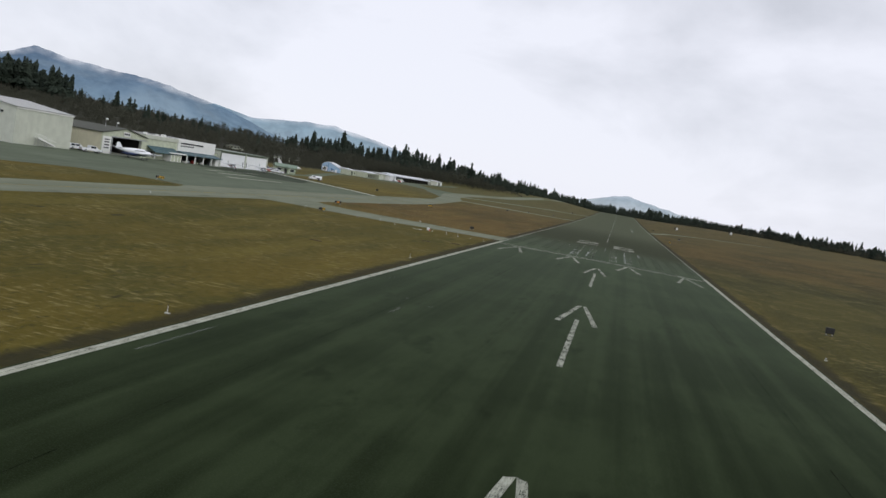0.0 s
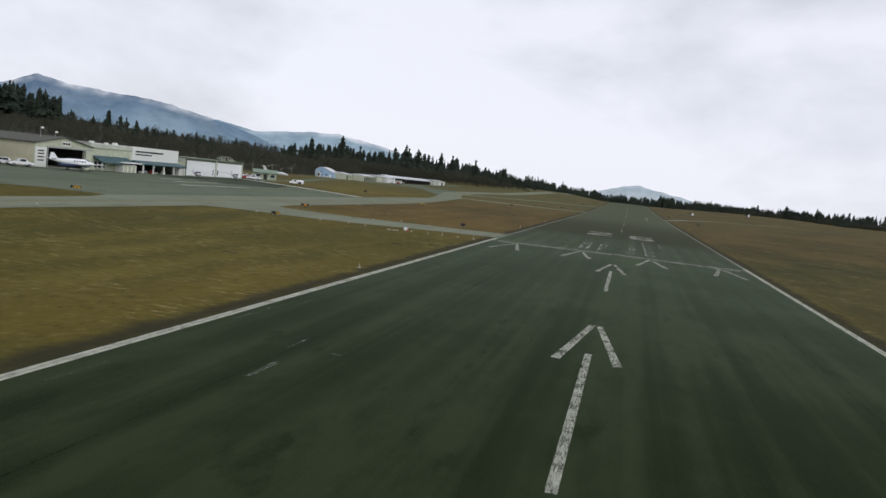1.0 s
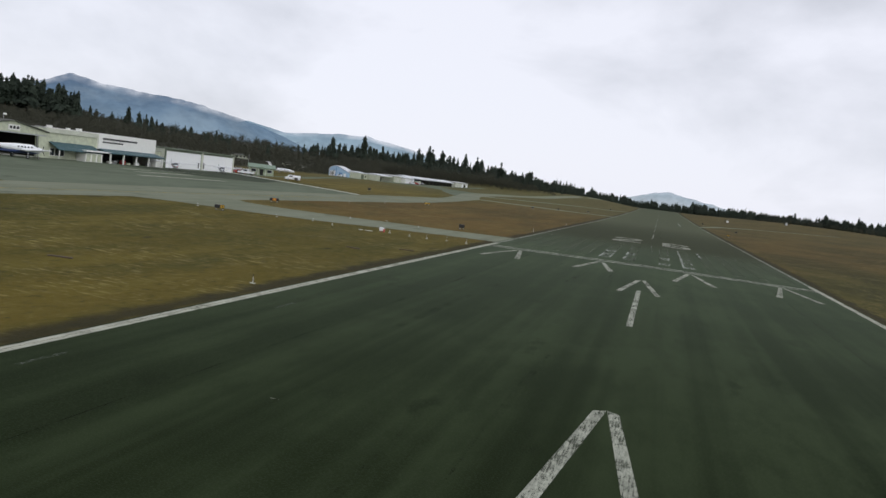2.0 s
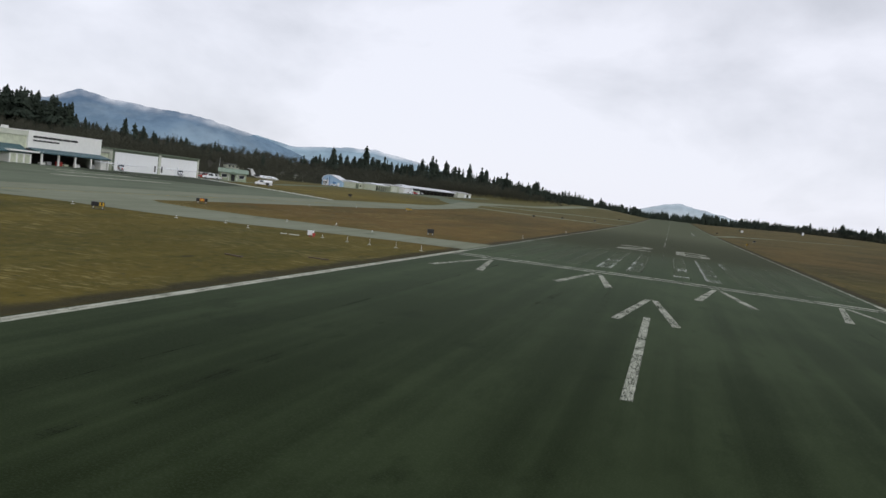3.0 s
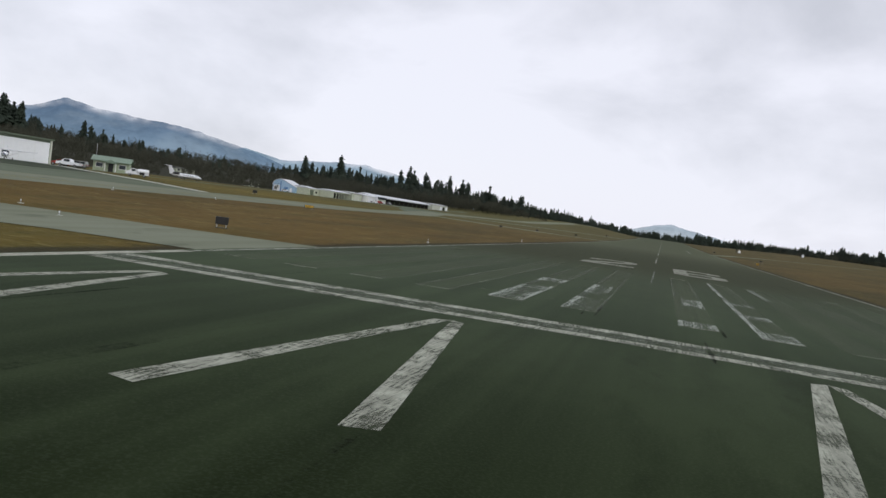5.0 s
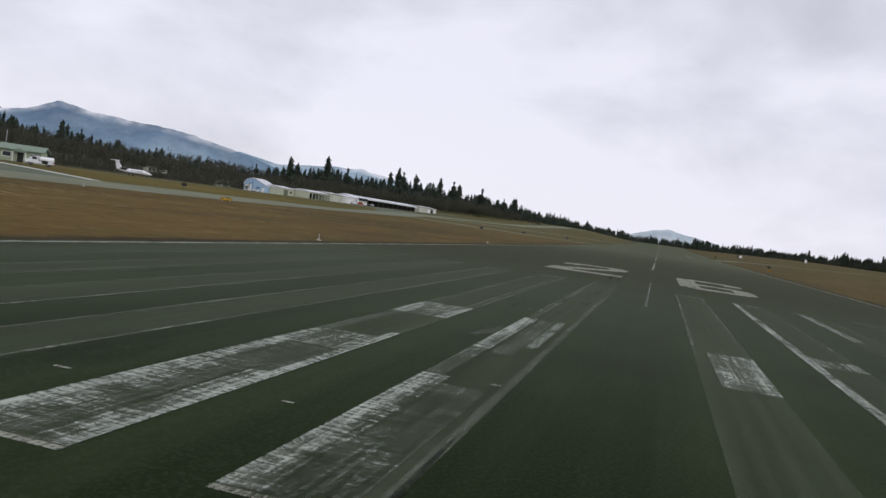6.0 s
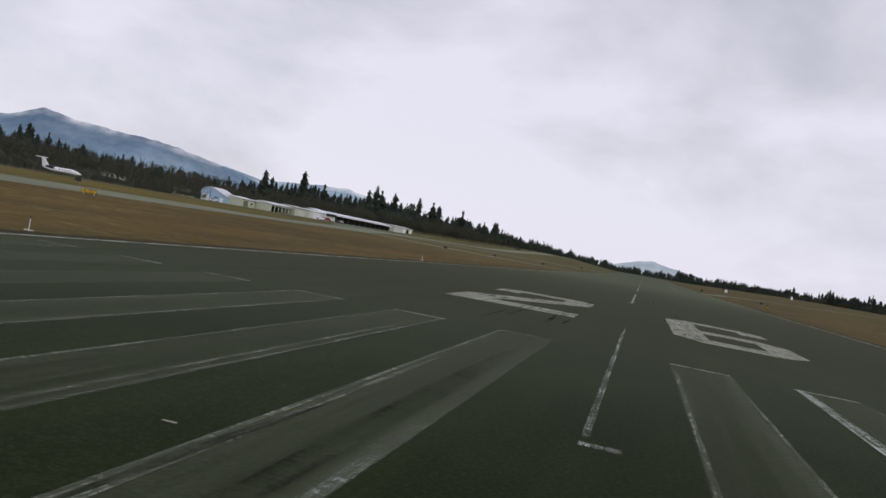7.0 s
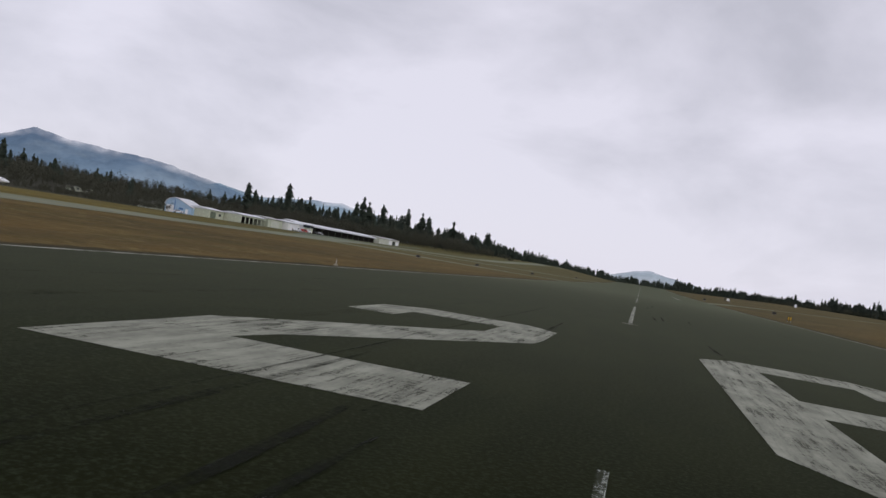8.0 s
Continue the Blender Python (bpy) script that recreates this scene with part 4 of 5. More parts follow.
for k in range(3):
    window(term, 1.75 + k * 1.6, 3.05 + k * 1.6, 0.75, 2.4, -0.5, 0)
part("porch_wall", box(-0.3, 2.4, 10.2, 16.2, 0, 2.1), WHITE_WALL, term)
for k in range(3):
    part("porch_door", box(2.404, 2.46, 10.6 + k * 1.9, 11.9 + k * 1.9, 0.05, 1.95), BEIGE, term)
part("porch_roof", box(-0.3, 3.2, 9.6, 18.6, 2.5, 2.85), WHITE_WALL, term, "white flat porch roof")
part("sign_wall", box(-0.6, 0.0, 17.404, 40.6, 3.4, 7.35), WHITE_WALL, term, "tall white sign wall with dark lettering")
bars_of_text(term, 0.004, 18.8, 33.0, 5.80, 0.46, BLACK, 4, 0.18)
bars_of_text(term, 0.004, 18.8, 26.6, 5.02, 0.36, BLACK, 9, 0.18)
part("hall_back", box(-20, -19.7, 17.5, 40.6, 0, 7.2), BEIGE, term)
part("hall_side", box(-19.6, -0.7, 40.3, 40.6, 0, 7.2), BEIGE, term)
part("hall_roof", box(-20, -0.62, 17.5, 40.6, 7.2, 7.34), GREY_ROOF, term)
part("hall_inner", box(-7.0, -6.8, 17.6, 40.2, 0, 3.35), INNER_SHADE, term)
part("hall_soffit", box(-6.7, -0.1, 17.6, 40.2, 3.15, 3.3), INNER_SHADE, term)
part("awning", prism([(0.004, 3.55), (3.4, 2.75), (3.4, 2.5), (0.004, 3.3)], "y", 17.6, 40.4), TEAL, term, "long teal metal awning")
for yy in (18.6, 23.6, 28.8, 34.0, 39.9):
    part("column", box(2.7, 3.05, yy - 0.18, yy + 0.18, 0, 2.5), WHITE_WALL, term)
part("end_pier", box(0.1, 2.2, 38.2, 40.4, 0, 2.6), WHITE_WALL, term)
for k, yy in enumerate((20.2, 22.0, 25.4, 27.3, 31.0, 36.2)):
    part("bench", box(0.4, 1.2, yy, yy + 1.4, 0, 0.5 + 0.25 * (k % 3)), (WHITE_WALL, STEEL, RED, BEIGE)[k % 4], term)
for yy, r in ((4.5, 0.6), (10.8, 0.5), (14.2, 0.7)):
    part("roof_vent", box(-4.5, -4.5 + r * 1.5, yy, yy + r * 1.5, 7.1, 7.1 + r), WHITE_WALL, term)
link = site("link_building", -138.5, 82.2, "small cream link building between terminal and hangar", "building")
walled(link, -10, 0, 0, 4.2, 4.3, BEIGE, BEIGE, [(1.2, 2.4, 0.02, 2.2)])
part("link_door", box(-0.2, -0.1, 1.2, 2.4, 0.05, 2.2), WHITE_WALL, link)
part("link_roof", box(-10.2, 0.3, -0.2, 4.3, 4.32, 4.5), GREY_ROOF, link)

# the wide hangar with two white doors
wide = site("door_hangar", -137, 86.5, "wide low hangar with two large white doors", "hangar")
walled(wide, -20, 0, 0, 37.4, 5.4, GREEN_TRIM, CREAM_X, [(0.5, 18.2, 0, 4.9), (19.3, 36.9, 0, 4.9)])
part("flat_roof", box(-20.4, 0.5, -0.3, 37.7, 5.42, 5.75), GREEN_TRIM, wide)
for a, b in ((0.55, 18.15), (19.35, 36.85)):
    door = part("hangar_door", box(-0.12, 0.05, a, b, 0.06, 4.86, 0.02), WHITE_DOOR, wide, "large white hangar door")
    for k in range(1, 4):
        y = a + (b - a) * k / 4
        part("door_seam", box(0.052, 0.06, y - 0.03, y + 0.03, 0.1, 4.8), WHITE_WALL, door)
part("centre_post", box(0.004, 0.25, 18.3, 19.2, 0, 5.38), CREAM, wide, "cream centre post")
part("end_post", box(0.004, 0.25, 36.92, 37.4, 0, 5.38), CREAM, wide)
for yy in (17.0, 20.0):
    part("man_door", box(0.062, 0.1, yy - 0.3, yy + 0.3, 0.6, 2.3), BLACK, wide)

# the small green office
shed = site("airport_office", -140.5, 149.6, "small pale green office with a green shingle roof", "small building", 32)
walled(shed, -4.3, 4.3, -3.0, 3.0, 2.7, PALE_GREEN, PALE_GREEN)
for s in (1, -1):
    part("roof_slope", prism([(s * 3.7, 2.5), (0, 3.75), (0, 3.95), (s * 3.7, 2.7)], "x", -4.9, 4.9), GREEN_ROOF, shed)
for xa in (-4.3, 4.1):
    part("gable", prism([(-3.0, 2.7), (3.0, 2.7), (0, 3.72)], "x", xa, xa + 0.2), PALE_GREEN, shed)
for xa, xb in ((-3.6, -2.0), (2.0, 3.6)):
    w = part("window", box(xa, xb, -3.06, -3.004, 1.0, 2.0), GLASS, shed)
    part("frame", box(xa - 0.12, xb + 0.12, -3.03, -3.002, 0.88, 2.12), WHITE_WALL, w)
part("porch_roof", prism([(-1.5, 2.4), (0, 3.1), (1.5, 2.4), (1.5, 2.25), (-1.5, 2.25)], "y", -4.6, -3.75), GREEN_ROOF, shed)
for xx in (-1.3, 1.3):
    part("porch_post", box(xx - 0.1, xx + 0.1, -4.5, -4.3, 0, 2.24), WHITE_WALL, shed)
part("office_door", box(-0.6, 0.6, -3.08, -3.004, 0, 2.1), BLACK, shed)
part("radio_mast", tube((-4.6, 3.4, 0), (-4.6, 3.4, 7.0), 0.06), STEEL, shed)

# ---- far hangars ----
blue = site("blue_hangar", -211.8, 372, "light blue gabled metal hangar with white doors", "hangar")
walled(blue, 0, 14.2, 0, 11, 3.0, BLUE_WALL, BLUE_WALL)
curve = [(-0.3, 3.3), (0.5, 4.9), (2.0, 6.0), (4.4, 6.7), (6.6, 6.3), (9.6, 5.0), (14.6, 2.9)]
for ya in (0.0, 10.75):
    part("gable", prism([(0, 3.0)] + [(x, z - 0.02) for x, z in curve[1:-1]] + [(14.2, 3.0)], "y", ya - 0.004, ya + 0.254), BLUE_WALL, blue)
for (xa, za), (xb, zb) in zip(curve, curve[1:]):
    part("roof_panel", prism([(xa, za), (xb, zb), (xb, zb + 0.22), (xa, za + 0.22)], "y", -0.5, 11.5), PALE_ROOF, blue)
part("hangar_door", box(0.6, 4.6, -0.12, -0.01, 0.05, 3.3), WHITE_DOOR, blue, "white hangar door")
part("door_trim", box(4.75, 5.15, -0.2, -0.01, 0, 5.6), BLUE_TRIM, blue)
part("wall_mark", box(7.2, 9.4, -0.1, -0.01, 1.6, 2.5), BLUE_TRIM, blue)
part("side_door", box(10.6, 12.0, -0.1, -0.01, 0, 2.2), WHITE_DOOR, blue)


def row_shed(name, x, y, depth, length, h, wall, roof, label, openings=0, category="hangar", back=None):
    ob = site(name, x, y, label, category)
    n = max(1, openings)
    gap = length / n
    holes = [(k * gap + 0.3, (k + 1) * gap - 0.3, 0, h - 0.7) for k in range(openings)]
    walled(ob, -depth, 0, 0, length, h, wall, back or wall, holes)
    part("roof_sheet", prism([(-depth - 0.4, h + 0.02), (0.6, h + 0.02), (0.6, h + 0.2), (-depth / 2, h + 1.1), (-depth - 0.4, h + 0.2)], "y", -0.3, length + 0.3), roof, ob)
    if openings:
        # dark sheets stand for the shade within the open bays
        part("inner_back", box(-depth * 0.6, -depth * 0.6 + 0.1, 0.3, length - 0.3, 0, h - 0.1), INNER_SHADE, ob)
        part("inner_floor", box(-depth * 0.6, -0.1, 0.3, length - 0.3, 0.03, 0.06), INNER_SHADE, ob)
    return ob


cream_shed = row_shed("cream_hangar", -190, 373.5, 13, 12.6, 3.6, BEIGE, PALE_ROOF, "low cream hangar beside the blue one", 0)
part("hangar_door", box(0.004, 0.12, 1.2, 5.6, 0.05, 2.9), GREEN_TRIM, cream_shed)
part("wall_window", box(0.004, 0.1, 8.2, 10.2, 1.3, 2.3), GLASS, cream_shed)
row_shed("open_shed", -181, 386.5, 12, 24, 3.6, BEIGE, PALE_ROOF, "long open shed with a pale metal roof", 6)
shedb = row_shed("beige_hangar", -180, 411.5, 12, 15.5, 4.0, BEIGE, GREY_ROOF, "plain beige hangar in a row")
part("hangar_door", box(0.004, 0.12, 3.0, 12.0, 0.05, 3.4), CREAM, shedb)
shedc = row_shed("white_hangar", -177, 428.0, 13, 13.5, 3.7, WHITE_WALL, PALE_ROOF, "white metal hangar in a row")
part("hangar_door", box(0.004, 0.12, 2.0, 11.0, 0.05, 3.2), WHITE_DOOR, shedc)
tower = site("lookout_cabin", -171.5, 440.5, "small raised cabin with dark windows", "cabin")
part("base", box(-1.8, 1.8, -1.8, 1.8, -0.2, 2.6), BEIGE, tower)
part("glazing", box(-2.1, 2.1, -2.1, 2.1, 2.62, 4.0), GLASS, tower)
part("cabin_roof", box(-2.5, 2.5, -2.5, 2.5, 4.02, 4.3), PALE_ROOF, tower)
shedd = site("gabled_hangar", -180, 445.5, "grey gabled metal hangar at the head of a shade row", "hangar")
walled(shedd, -14, 0, 0, 13, 3.9, PALE_ROOF, PALE_ROOF, [(9.0, 12.2, 0, 3.2)])
gable_x(shedd, -14, 0, 0, 13, 3.9, 5.7, PALE_ROOF, PALE_ROOF, 0.3)
part("hangar_door", box(-0.15, -0.05, 9.0, 12.2, 0.05, 3.2), WHITE_DOOR, shedd)
shade = site("shade_hangar", -180, 459.2, "long shade hangar, its open front dark under a pale roof", "hangar")
part("back_wall", box(-14, -13.8, 0, 112, -0.5, 4.1), PALE_ROOF, shade)
for k in range(12):
    part("post", box(-0.2, 0.0, k * 10.1, k * 10.1 + 0.14, -0.6, 4.0), GREEN_TRIM, shade)
    part("bay_wall", box(-13.7, -0.4, k * 10.1, k * 10.1 + 0.12, -0.6, 3.9), INNER_SHADE, shade)
part("roof_sheet", prism([(-14.5, 4.12), (0.8, 3.95), (0.8, 4.3), (-7, 5.6), (-14.5, 4.5)], "y", -0.2, 112.5), PALE_ROOF, shade)
part("fascia", box(0.82, 0.95, -0.2, 112.5, 3.6, 4.35), PALE_ROOF, shade)
shede = row_shed("end_hangar", -178, 575.0, 13, 46, 4.0, CREAM, GREY_ROOF, "cream hangar at the end of the row", 0)
for k in range(3):
    part("hangar_door", box(0.004, 0.12, 22 + k * 8.0, 28 + k * 8.0, 0.05, 3.2), GLASS if k == 1 else WHITE_DOOR, shede)
for x, y, w, turn in ((-327, 446, 13, -36), (-283, 448, 14, -32), (-262, 424, 11, -31)):
    cabin = site("white_house", x, y, "low pale house among bare trees", "house", turn, None, "houses behind the field")
    part("wall", box(-4, 4, 0, w, -0.5, 2.3), BEIGE, cabin)
    part("roof", prism([(-4.6, 2.25), (4.6, 2.25), (0, 3.2)], "y", -0.5, w + 0.5), DARK_ROOF, cabin)
    for zz in (0.6,):
        for j in range(4):
            y0 = 0.9 + j * (w - 1.2) / 4
            pane = part("window", box(4.004, 4.06, y0, y0 + 1.5, zz, zz + 1.2), GLASS, cabin)
            part("sill", box(4.004, 4.12, y0 - 0.1, y0 + 1.6, zz - 0.12, zz - 0.004), WHITE_WALL, pane)

# ---- aircraft: local x to the nose, z up from the ground ----
def ring(x, z, w, h, n=12, y=0.0):
    return [(x, y + w * math.cos(6.2832 * k / n), z + h * math.sin(6.2832 * k / n)) for k in range(n)]


def wing(root, tip, thick):
    """A tapered wing panel between two chords, each (x_front, x_back, y, z)."""
    rings = []
    for (xf, xb, y, z), t in ((root, thick), (tip, thick * 0.6)):
        c = xf - xb
        rings.append([(xf, y, z), (xf - 0.12 * c, y, z + t * 0.55), (xf - 0.4 * c, y, z + t * 0.6), (xb, y, z), (xf - 0.4 * c, y, z - t * 0.3), (xf - 0.12 * c, y, z - t * 0.35)])
    return loft(rings)


def wheel(parent, x, y, r, w=0.16):
    tyre = part("wheel", tube((x, y - w / 2, r), (x, y + w / 2, r), r, r, 14), TYRE, parent)
    part("rim", tube((x, y - w / 2 - 0.01, r), (x, y + w / 2 + 0.01, r), r * 0.5, r * 0.5, 10), STEEL, tyre)


def twin_plane(x, y, turn, k):
    """A low-wing twin turboprop with a dark belly."""
    ob = site("twin_aircraft", x, y, "white twin turboprop aircraft with a dark belly on the apron", "aircraft", turn)
    z0 = 1.35 * k
    prof = ((3.6, -0.06, 0.10, 0.10), (3.2, -0.02, 0.32, 0.30), (2.4, 0.02, 0.50, 0.48), (1.4, 0.12, 0.58, 0.62), (-1.4, 0.12, 0.58, 0.62), (-3.0, 0.20, 0.40, 0.42), (-4.8, 0.34, 0.16, 0.20), (-5.6, 0.40, 0.05, 0.08))
    part("fuselage", loft([ring(a * k, z0 + b * k, w * k, h * k) for a, b, w, h in prof]), WHITE_PAINT, ob)
    part("belly", loft([ring(a * k, z0 - 0.38 * k, w * k, h * k) for a, w, h in ((2.8, 0.2, 0.10), (1.8, 0.54, 0.30), (-2.0, 0.56, 0.30), (-3.8, 0.2, 0.12))]), BLUE_STRIPE, ob, "dark blue belly")
    for s in (1, -1):
        part("wing", wing((0.8 * k, -0.9 * k, 0.3 * s, z0 - 0.30 * k), (0.25 * k, -0.5 * k, 6.0 * s * k, z0 + 0.22 * k), 0.26 * k), WHITE_PAINT, ob)
        nacelle = part("nacelle", loft([ring(a * k, z0 - 0.05 * k, w * k, w * 1.05 * k, 12, 1.75 * s * k) for a, w in ((1.95, 0.12), (1.7, 0.27), (0.6, 0.31), (-0.8, 0.24), (-1.6, 0.06))]), WHITE_PAINT, ob)
        for a in (20, 140, 260):
            part("propeller_blade", prism([(-0.05 * k, 0), (0.05 * k, 0), (0.07 * k, 0.5 * k), (0.02 * k, 0.85 * k), (-0.03 * k, 0.85 * k)], "x", -0.02, 0.02), BLACK, nacelle).matrix_basis = pose(2.0 * k, 1.75 * s * k, z0 - 0.05 * k, a, 0, 0)
        part("tailplane", wing((-4.5 * k, -5.4 * k, 0.05 * s, z0 + 0.5 * k), (-4.9 * k, -5.4 * k, 1.9 * s * k, z0 + 0.62 * k), 0.1 * k), WHITE_PAINT, ob)
        part("main_leg", tube((-0.3 * k, 1.75 * s * k, z0 - 0.3 * k), (-0.35 * k, 1.75 * s * k, 0.25 * k), 0.06 * k), STEEL, ob)
        wheel(ob, -0.35 * k, 1.75 * s * k, 0.25 * k)
        for j in range(5):
            part("cabin_window", box((1.0 - j * 0.55) * k, (1.25 - j * 0.55) * k, s * 0.575 * k - 0.02, s * 0.575 * k + 0.02, z0 + 0.2 * k, z0 + 0.42 * k), GLASS, ob)
    part("fin", prism([(-3.9 * k, z0 + 0.5 * k), (-4.8 * k, z0 + 1.5 * k), (-5.4 * k, z0 + 1.5 * k), (-5.6 * k, z0 + 0.42 * k)], "y", -0.06 * k, 0.06 * k), WHITE_PAINT, ob)
    part("windscreen", prism([(1.75 * k, z0 + 0.68 * k), (2.35 * k, z0 + 0.40 * k), (2.25 * k, z0 + 0.36 * k), (1.65 * k, z0 + 0.62 * k)], "y", -0.38 * k, 0.38 * k), GLASS, ob)
    part("nose_leg", tube((2.7 * k, 0, z0 - 0.3 * k), (2.75 * k, 0, 0.2 * k), 0.05 * k), STEEL, ob)
    wheel(ob, 2.75 * k, 0, 0.2 * k)
    return ob


def high_wing_plane(x, y, turn, k, label, pod=False, stripe=BLUE_STRIPE):
    """A high-wing propeller aircraft; k scales it from a small four-seater of 8.3 m."""
    ob = site("high_wing_aircraft", x, y, label, "aircraft", turn)
    z0 = (1.25 if pod else 0.98) * k
    prof = ((2.6, 0.0, 0.20, 0.20), (2.3, 0.0, 0.42, 0.40), (1.4, 0.02, 0.55, 0.50), (0.6, 0.15, 0.60, 0.68), (-0.4, 0.18, 0.60, 0.70), (-1.3, 0.14, 0.52, 0.60), (-2.8, 0.22, 0.30, 0.36), (-4.6, 0.34, 0.13, 0.20), (-5.4, 0.40, 0.05, 0.10))
    part("fuselage", loft([ring(a * k, z0 + b * k, w * k, h * k) for a, b, w, h in prof]), WHITE_PAINT, ob)
    for s in (1, -1):
        part("side_stripe", loft([[(a * k, s * (w * 1.015) * k, z0 + (b + d) * k) for d in (-0.05, 0.05)] + [(a * k, s * (w * 0.9) * k, z0 + (b + d) * k) for d in (0.05, -0.05)] for a, b, w, h in prof[1:7]]), stripe, ob)
        part("wing", wing((0.75 * k, -0.85 * k, 0.1 * s, z0 + 0.86 * k), (0.6 * k, -0.55 * k, 5.4 * s * k, z0 + 0.98 * k), 0.27 * k), WHITE_PAINT, ob)
        part("wing_strut", tube((0.3 * k, 0.5 * s * k, z0 - 0.25 * k), (0.2 * k, 2.6 * s * k, z0 + 0.86 * k), 0.045 * k), WHITE_PAINT, ob)
        part("tailplane", wing((-4.3 * k, -5.3 * k, 0.05 * s, z0 + 0.42 * k), (-4.6 * k, -5.25 * k, 1.75 * s * k, z0 + 0.44 * k), 0.09 * k), WHITE_PAINT, ob)
        part("main_leg", tube((-0.35 * k, 0.4 * s * k, z0 - 0.4 * k), (-0.4 * k, 1.2 * s * k, 0.25 * k), 0.06 * k), WHITE_PAINT, ob)
        wheel(ob, -0.4 * k, 1.25 * s * k, 0.25 * k)
        part("side_window", loft([[(a * k, s * w * k, z) for z in (z0 + 0.32 * k, z0 + 0.66 * k)] + [(a * k, s * (w - 0.1) * k, z) for z in (z0 + 0.66 * k, z0 + 0.32 * k)] for a, w in ((0.95, 0.575), (0.2, 0.61), (-0.9, 0.55))]), GLASS, ob)
    part("fin", prism([(-3.9 * k, z0 + 0.5 * k), (-4.75 * k, z0 + 1.75 * k), (-5.3 * k, z0 + 1.75 * k), (-5.45 * k, z0 + 0.42 * k)], "y", -0.05 * k, 0.05 * k), WHITE_PAINT, ob)
    part("windscreen", prism([(1.0 * k, z0 + 0.82 * k), (1.5 * k, z0 + 0.42 * k), (1.4 * k, z0 + 0.40 * k), (0.9 * k, z0 + 0.78 * k)], "y", -0.5 * k, 0.5 * k), GLASS, ob)
    part("nose_leg", tube((1.7 * k, 0, z0 - 0.3 * k), (1.8 * k, 0, 0.22 * k), 0.05 * k), STEEL, ob)
    wheel(ob, 1.8 * k, 0, 0.21 * k)
    part("spinner", tube((2.6 * k, 0, z0), (2.95 * k, 0, z0), 0.19 * k, 0.02), stripe, ob)
    for a in (35, 215):
        part("propeller_blade", prism([(-0.06 * k, 0), (0.06 * k, 0), (0.08 * k, 0.6 * k), (0.03 * k, 0.95 * k), (-0.04 * k, 0.95 * k)], "x", -0.02, 0.02), BLACK, ob).matrix_basis = pose(2.68 * k, 0, z0, a, 0, 0)
    if pod:
        part("belly_pod", loft([ring(a * k, z0 - 0.55 * k, w * k, h * k) for a, w, h in ((1.6, 0.2, 0.1), (1.1, 0.48, 0.24), (-1.0, 0.5, 0.26), (-2.2, 0.2, 0.1))]), BLUE_STRIPE, ob, "dark belly pod")
    return ob


twin_plane(-129.4, 26.2, 80, 1.42)
high_wing_plane(-127.0, 77.0, -44, 1.06, "white high-wing light aircraft parked by the terminal", False, RED)
high_wing_plane(-127.5, 101.5, -48, 1.06, "white high-wing light aircraft in front of a hangar door", False)


def jet(x, y, turn):
    ob = site("business_jet", x, y, "white business jet with a T-tail and rear engines", "aircraft", turn)
    prof = ((6.6, 1.25, 0.06, 0.06), (6.0, 1.3, 0.35, 0.32), (5.0, 1.45, 0.62, 0.6), (3.6, 1.6, 0.78, 0.80), (-2.0, 1.6, 0.78, 0.80), (-4.5, 1.75, 0.55, 0.55), (-6.8, 2.0, 0.12, 0.15))
    part("fuselage", loft([ring(*p) for p in prof]), WHITE_PAINT, ob)
    part("fin", prism([(-4.4, 2.2), (-6.3, 4.7), (-7.4, 4.7), (-6.6, 2.0)], "y", -0.12, 0.12), WHITE_PAINT, ob)
    for s in (1, -1):
        part("wing", wing((1.2, -1.6, 0.3 * s, 1.15), (-1.6, -2.4, 6.3 * s, 1.5), 0.3), WHITE_PAINT, ob)
        part("tailplane", wing((-6.2, -7.4, 0.05 * s, 4.75), (-7.0, -7.9, 2.9 * s, 4.8), 0.30), WHITE_PAINT, ob)
        engine = part("engine", loft([ring(a, 2.2, w, w, 12, 1.15 * s) for a, w in ((-2.2, 0.36), (-2.6, 0.42), (-4.2, 0.40), (-4.8, 0.28))]), BLACK, ob, "dark engine pod")
        part("intake", tube((-2.19, 1.15 * s, 2.2), (-2.15, 1.15 * s, 2.2), 0.30, 0.30, 12), BLACK, engine)
        part("main_leg", tube((-1.0, 1.3 * s, 1.1), (-1.0, 1.4 * s, 0.3), 0.07), STEEL, ob)
        wheel(ob, -1.0, 1.45 * s, 0.3)
        for k in range(5):
            part("cabin_window", box(3.0 - k * 0.9, 3.4 - k * 0.9, s * 0.775 - 0.02, s * 0.775 + 0.02, 1.75, 2.05), GLASS, ob)
    part("windscreen", prism([(4.3, 2.16), (5.1, 1.86), (5.0, 1.80), (4.2, 2.08)], "y", -0.5, 0.5), GLASS, ob)
    part("nose_leg", tube((4.6, 0, 1.0), (4.7, 0, 0.25), 0.06), STEEL, ob)
    wheel(ob, 4.7, 0, 0.22)
    return ob


plane = jet(-176.6, 236.4, 10)
plane.matrix_basis = plane.matrix_basis @ Matrix.Diagonal((0.97, 0.97, 0.97, 1))


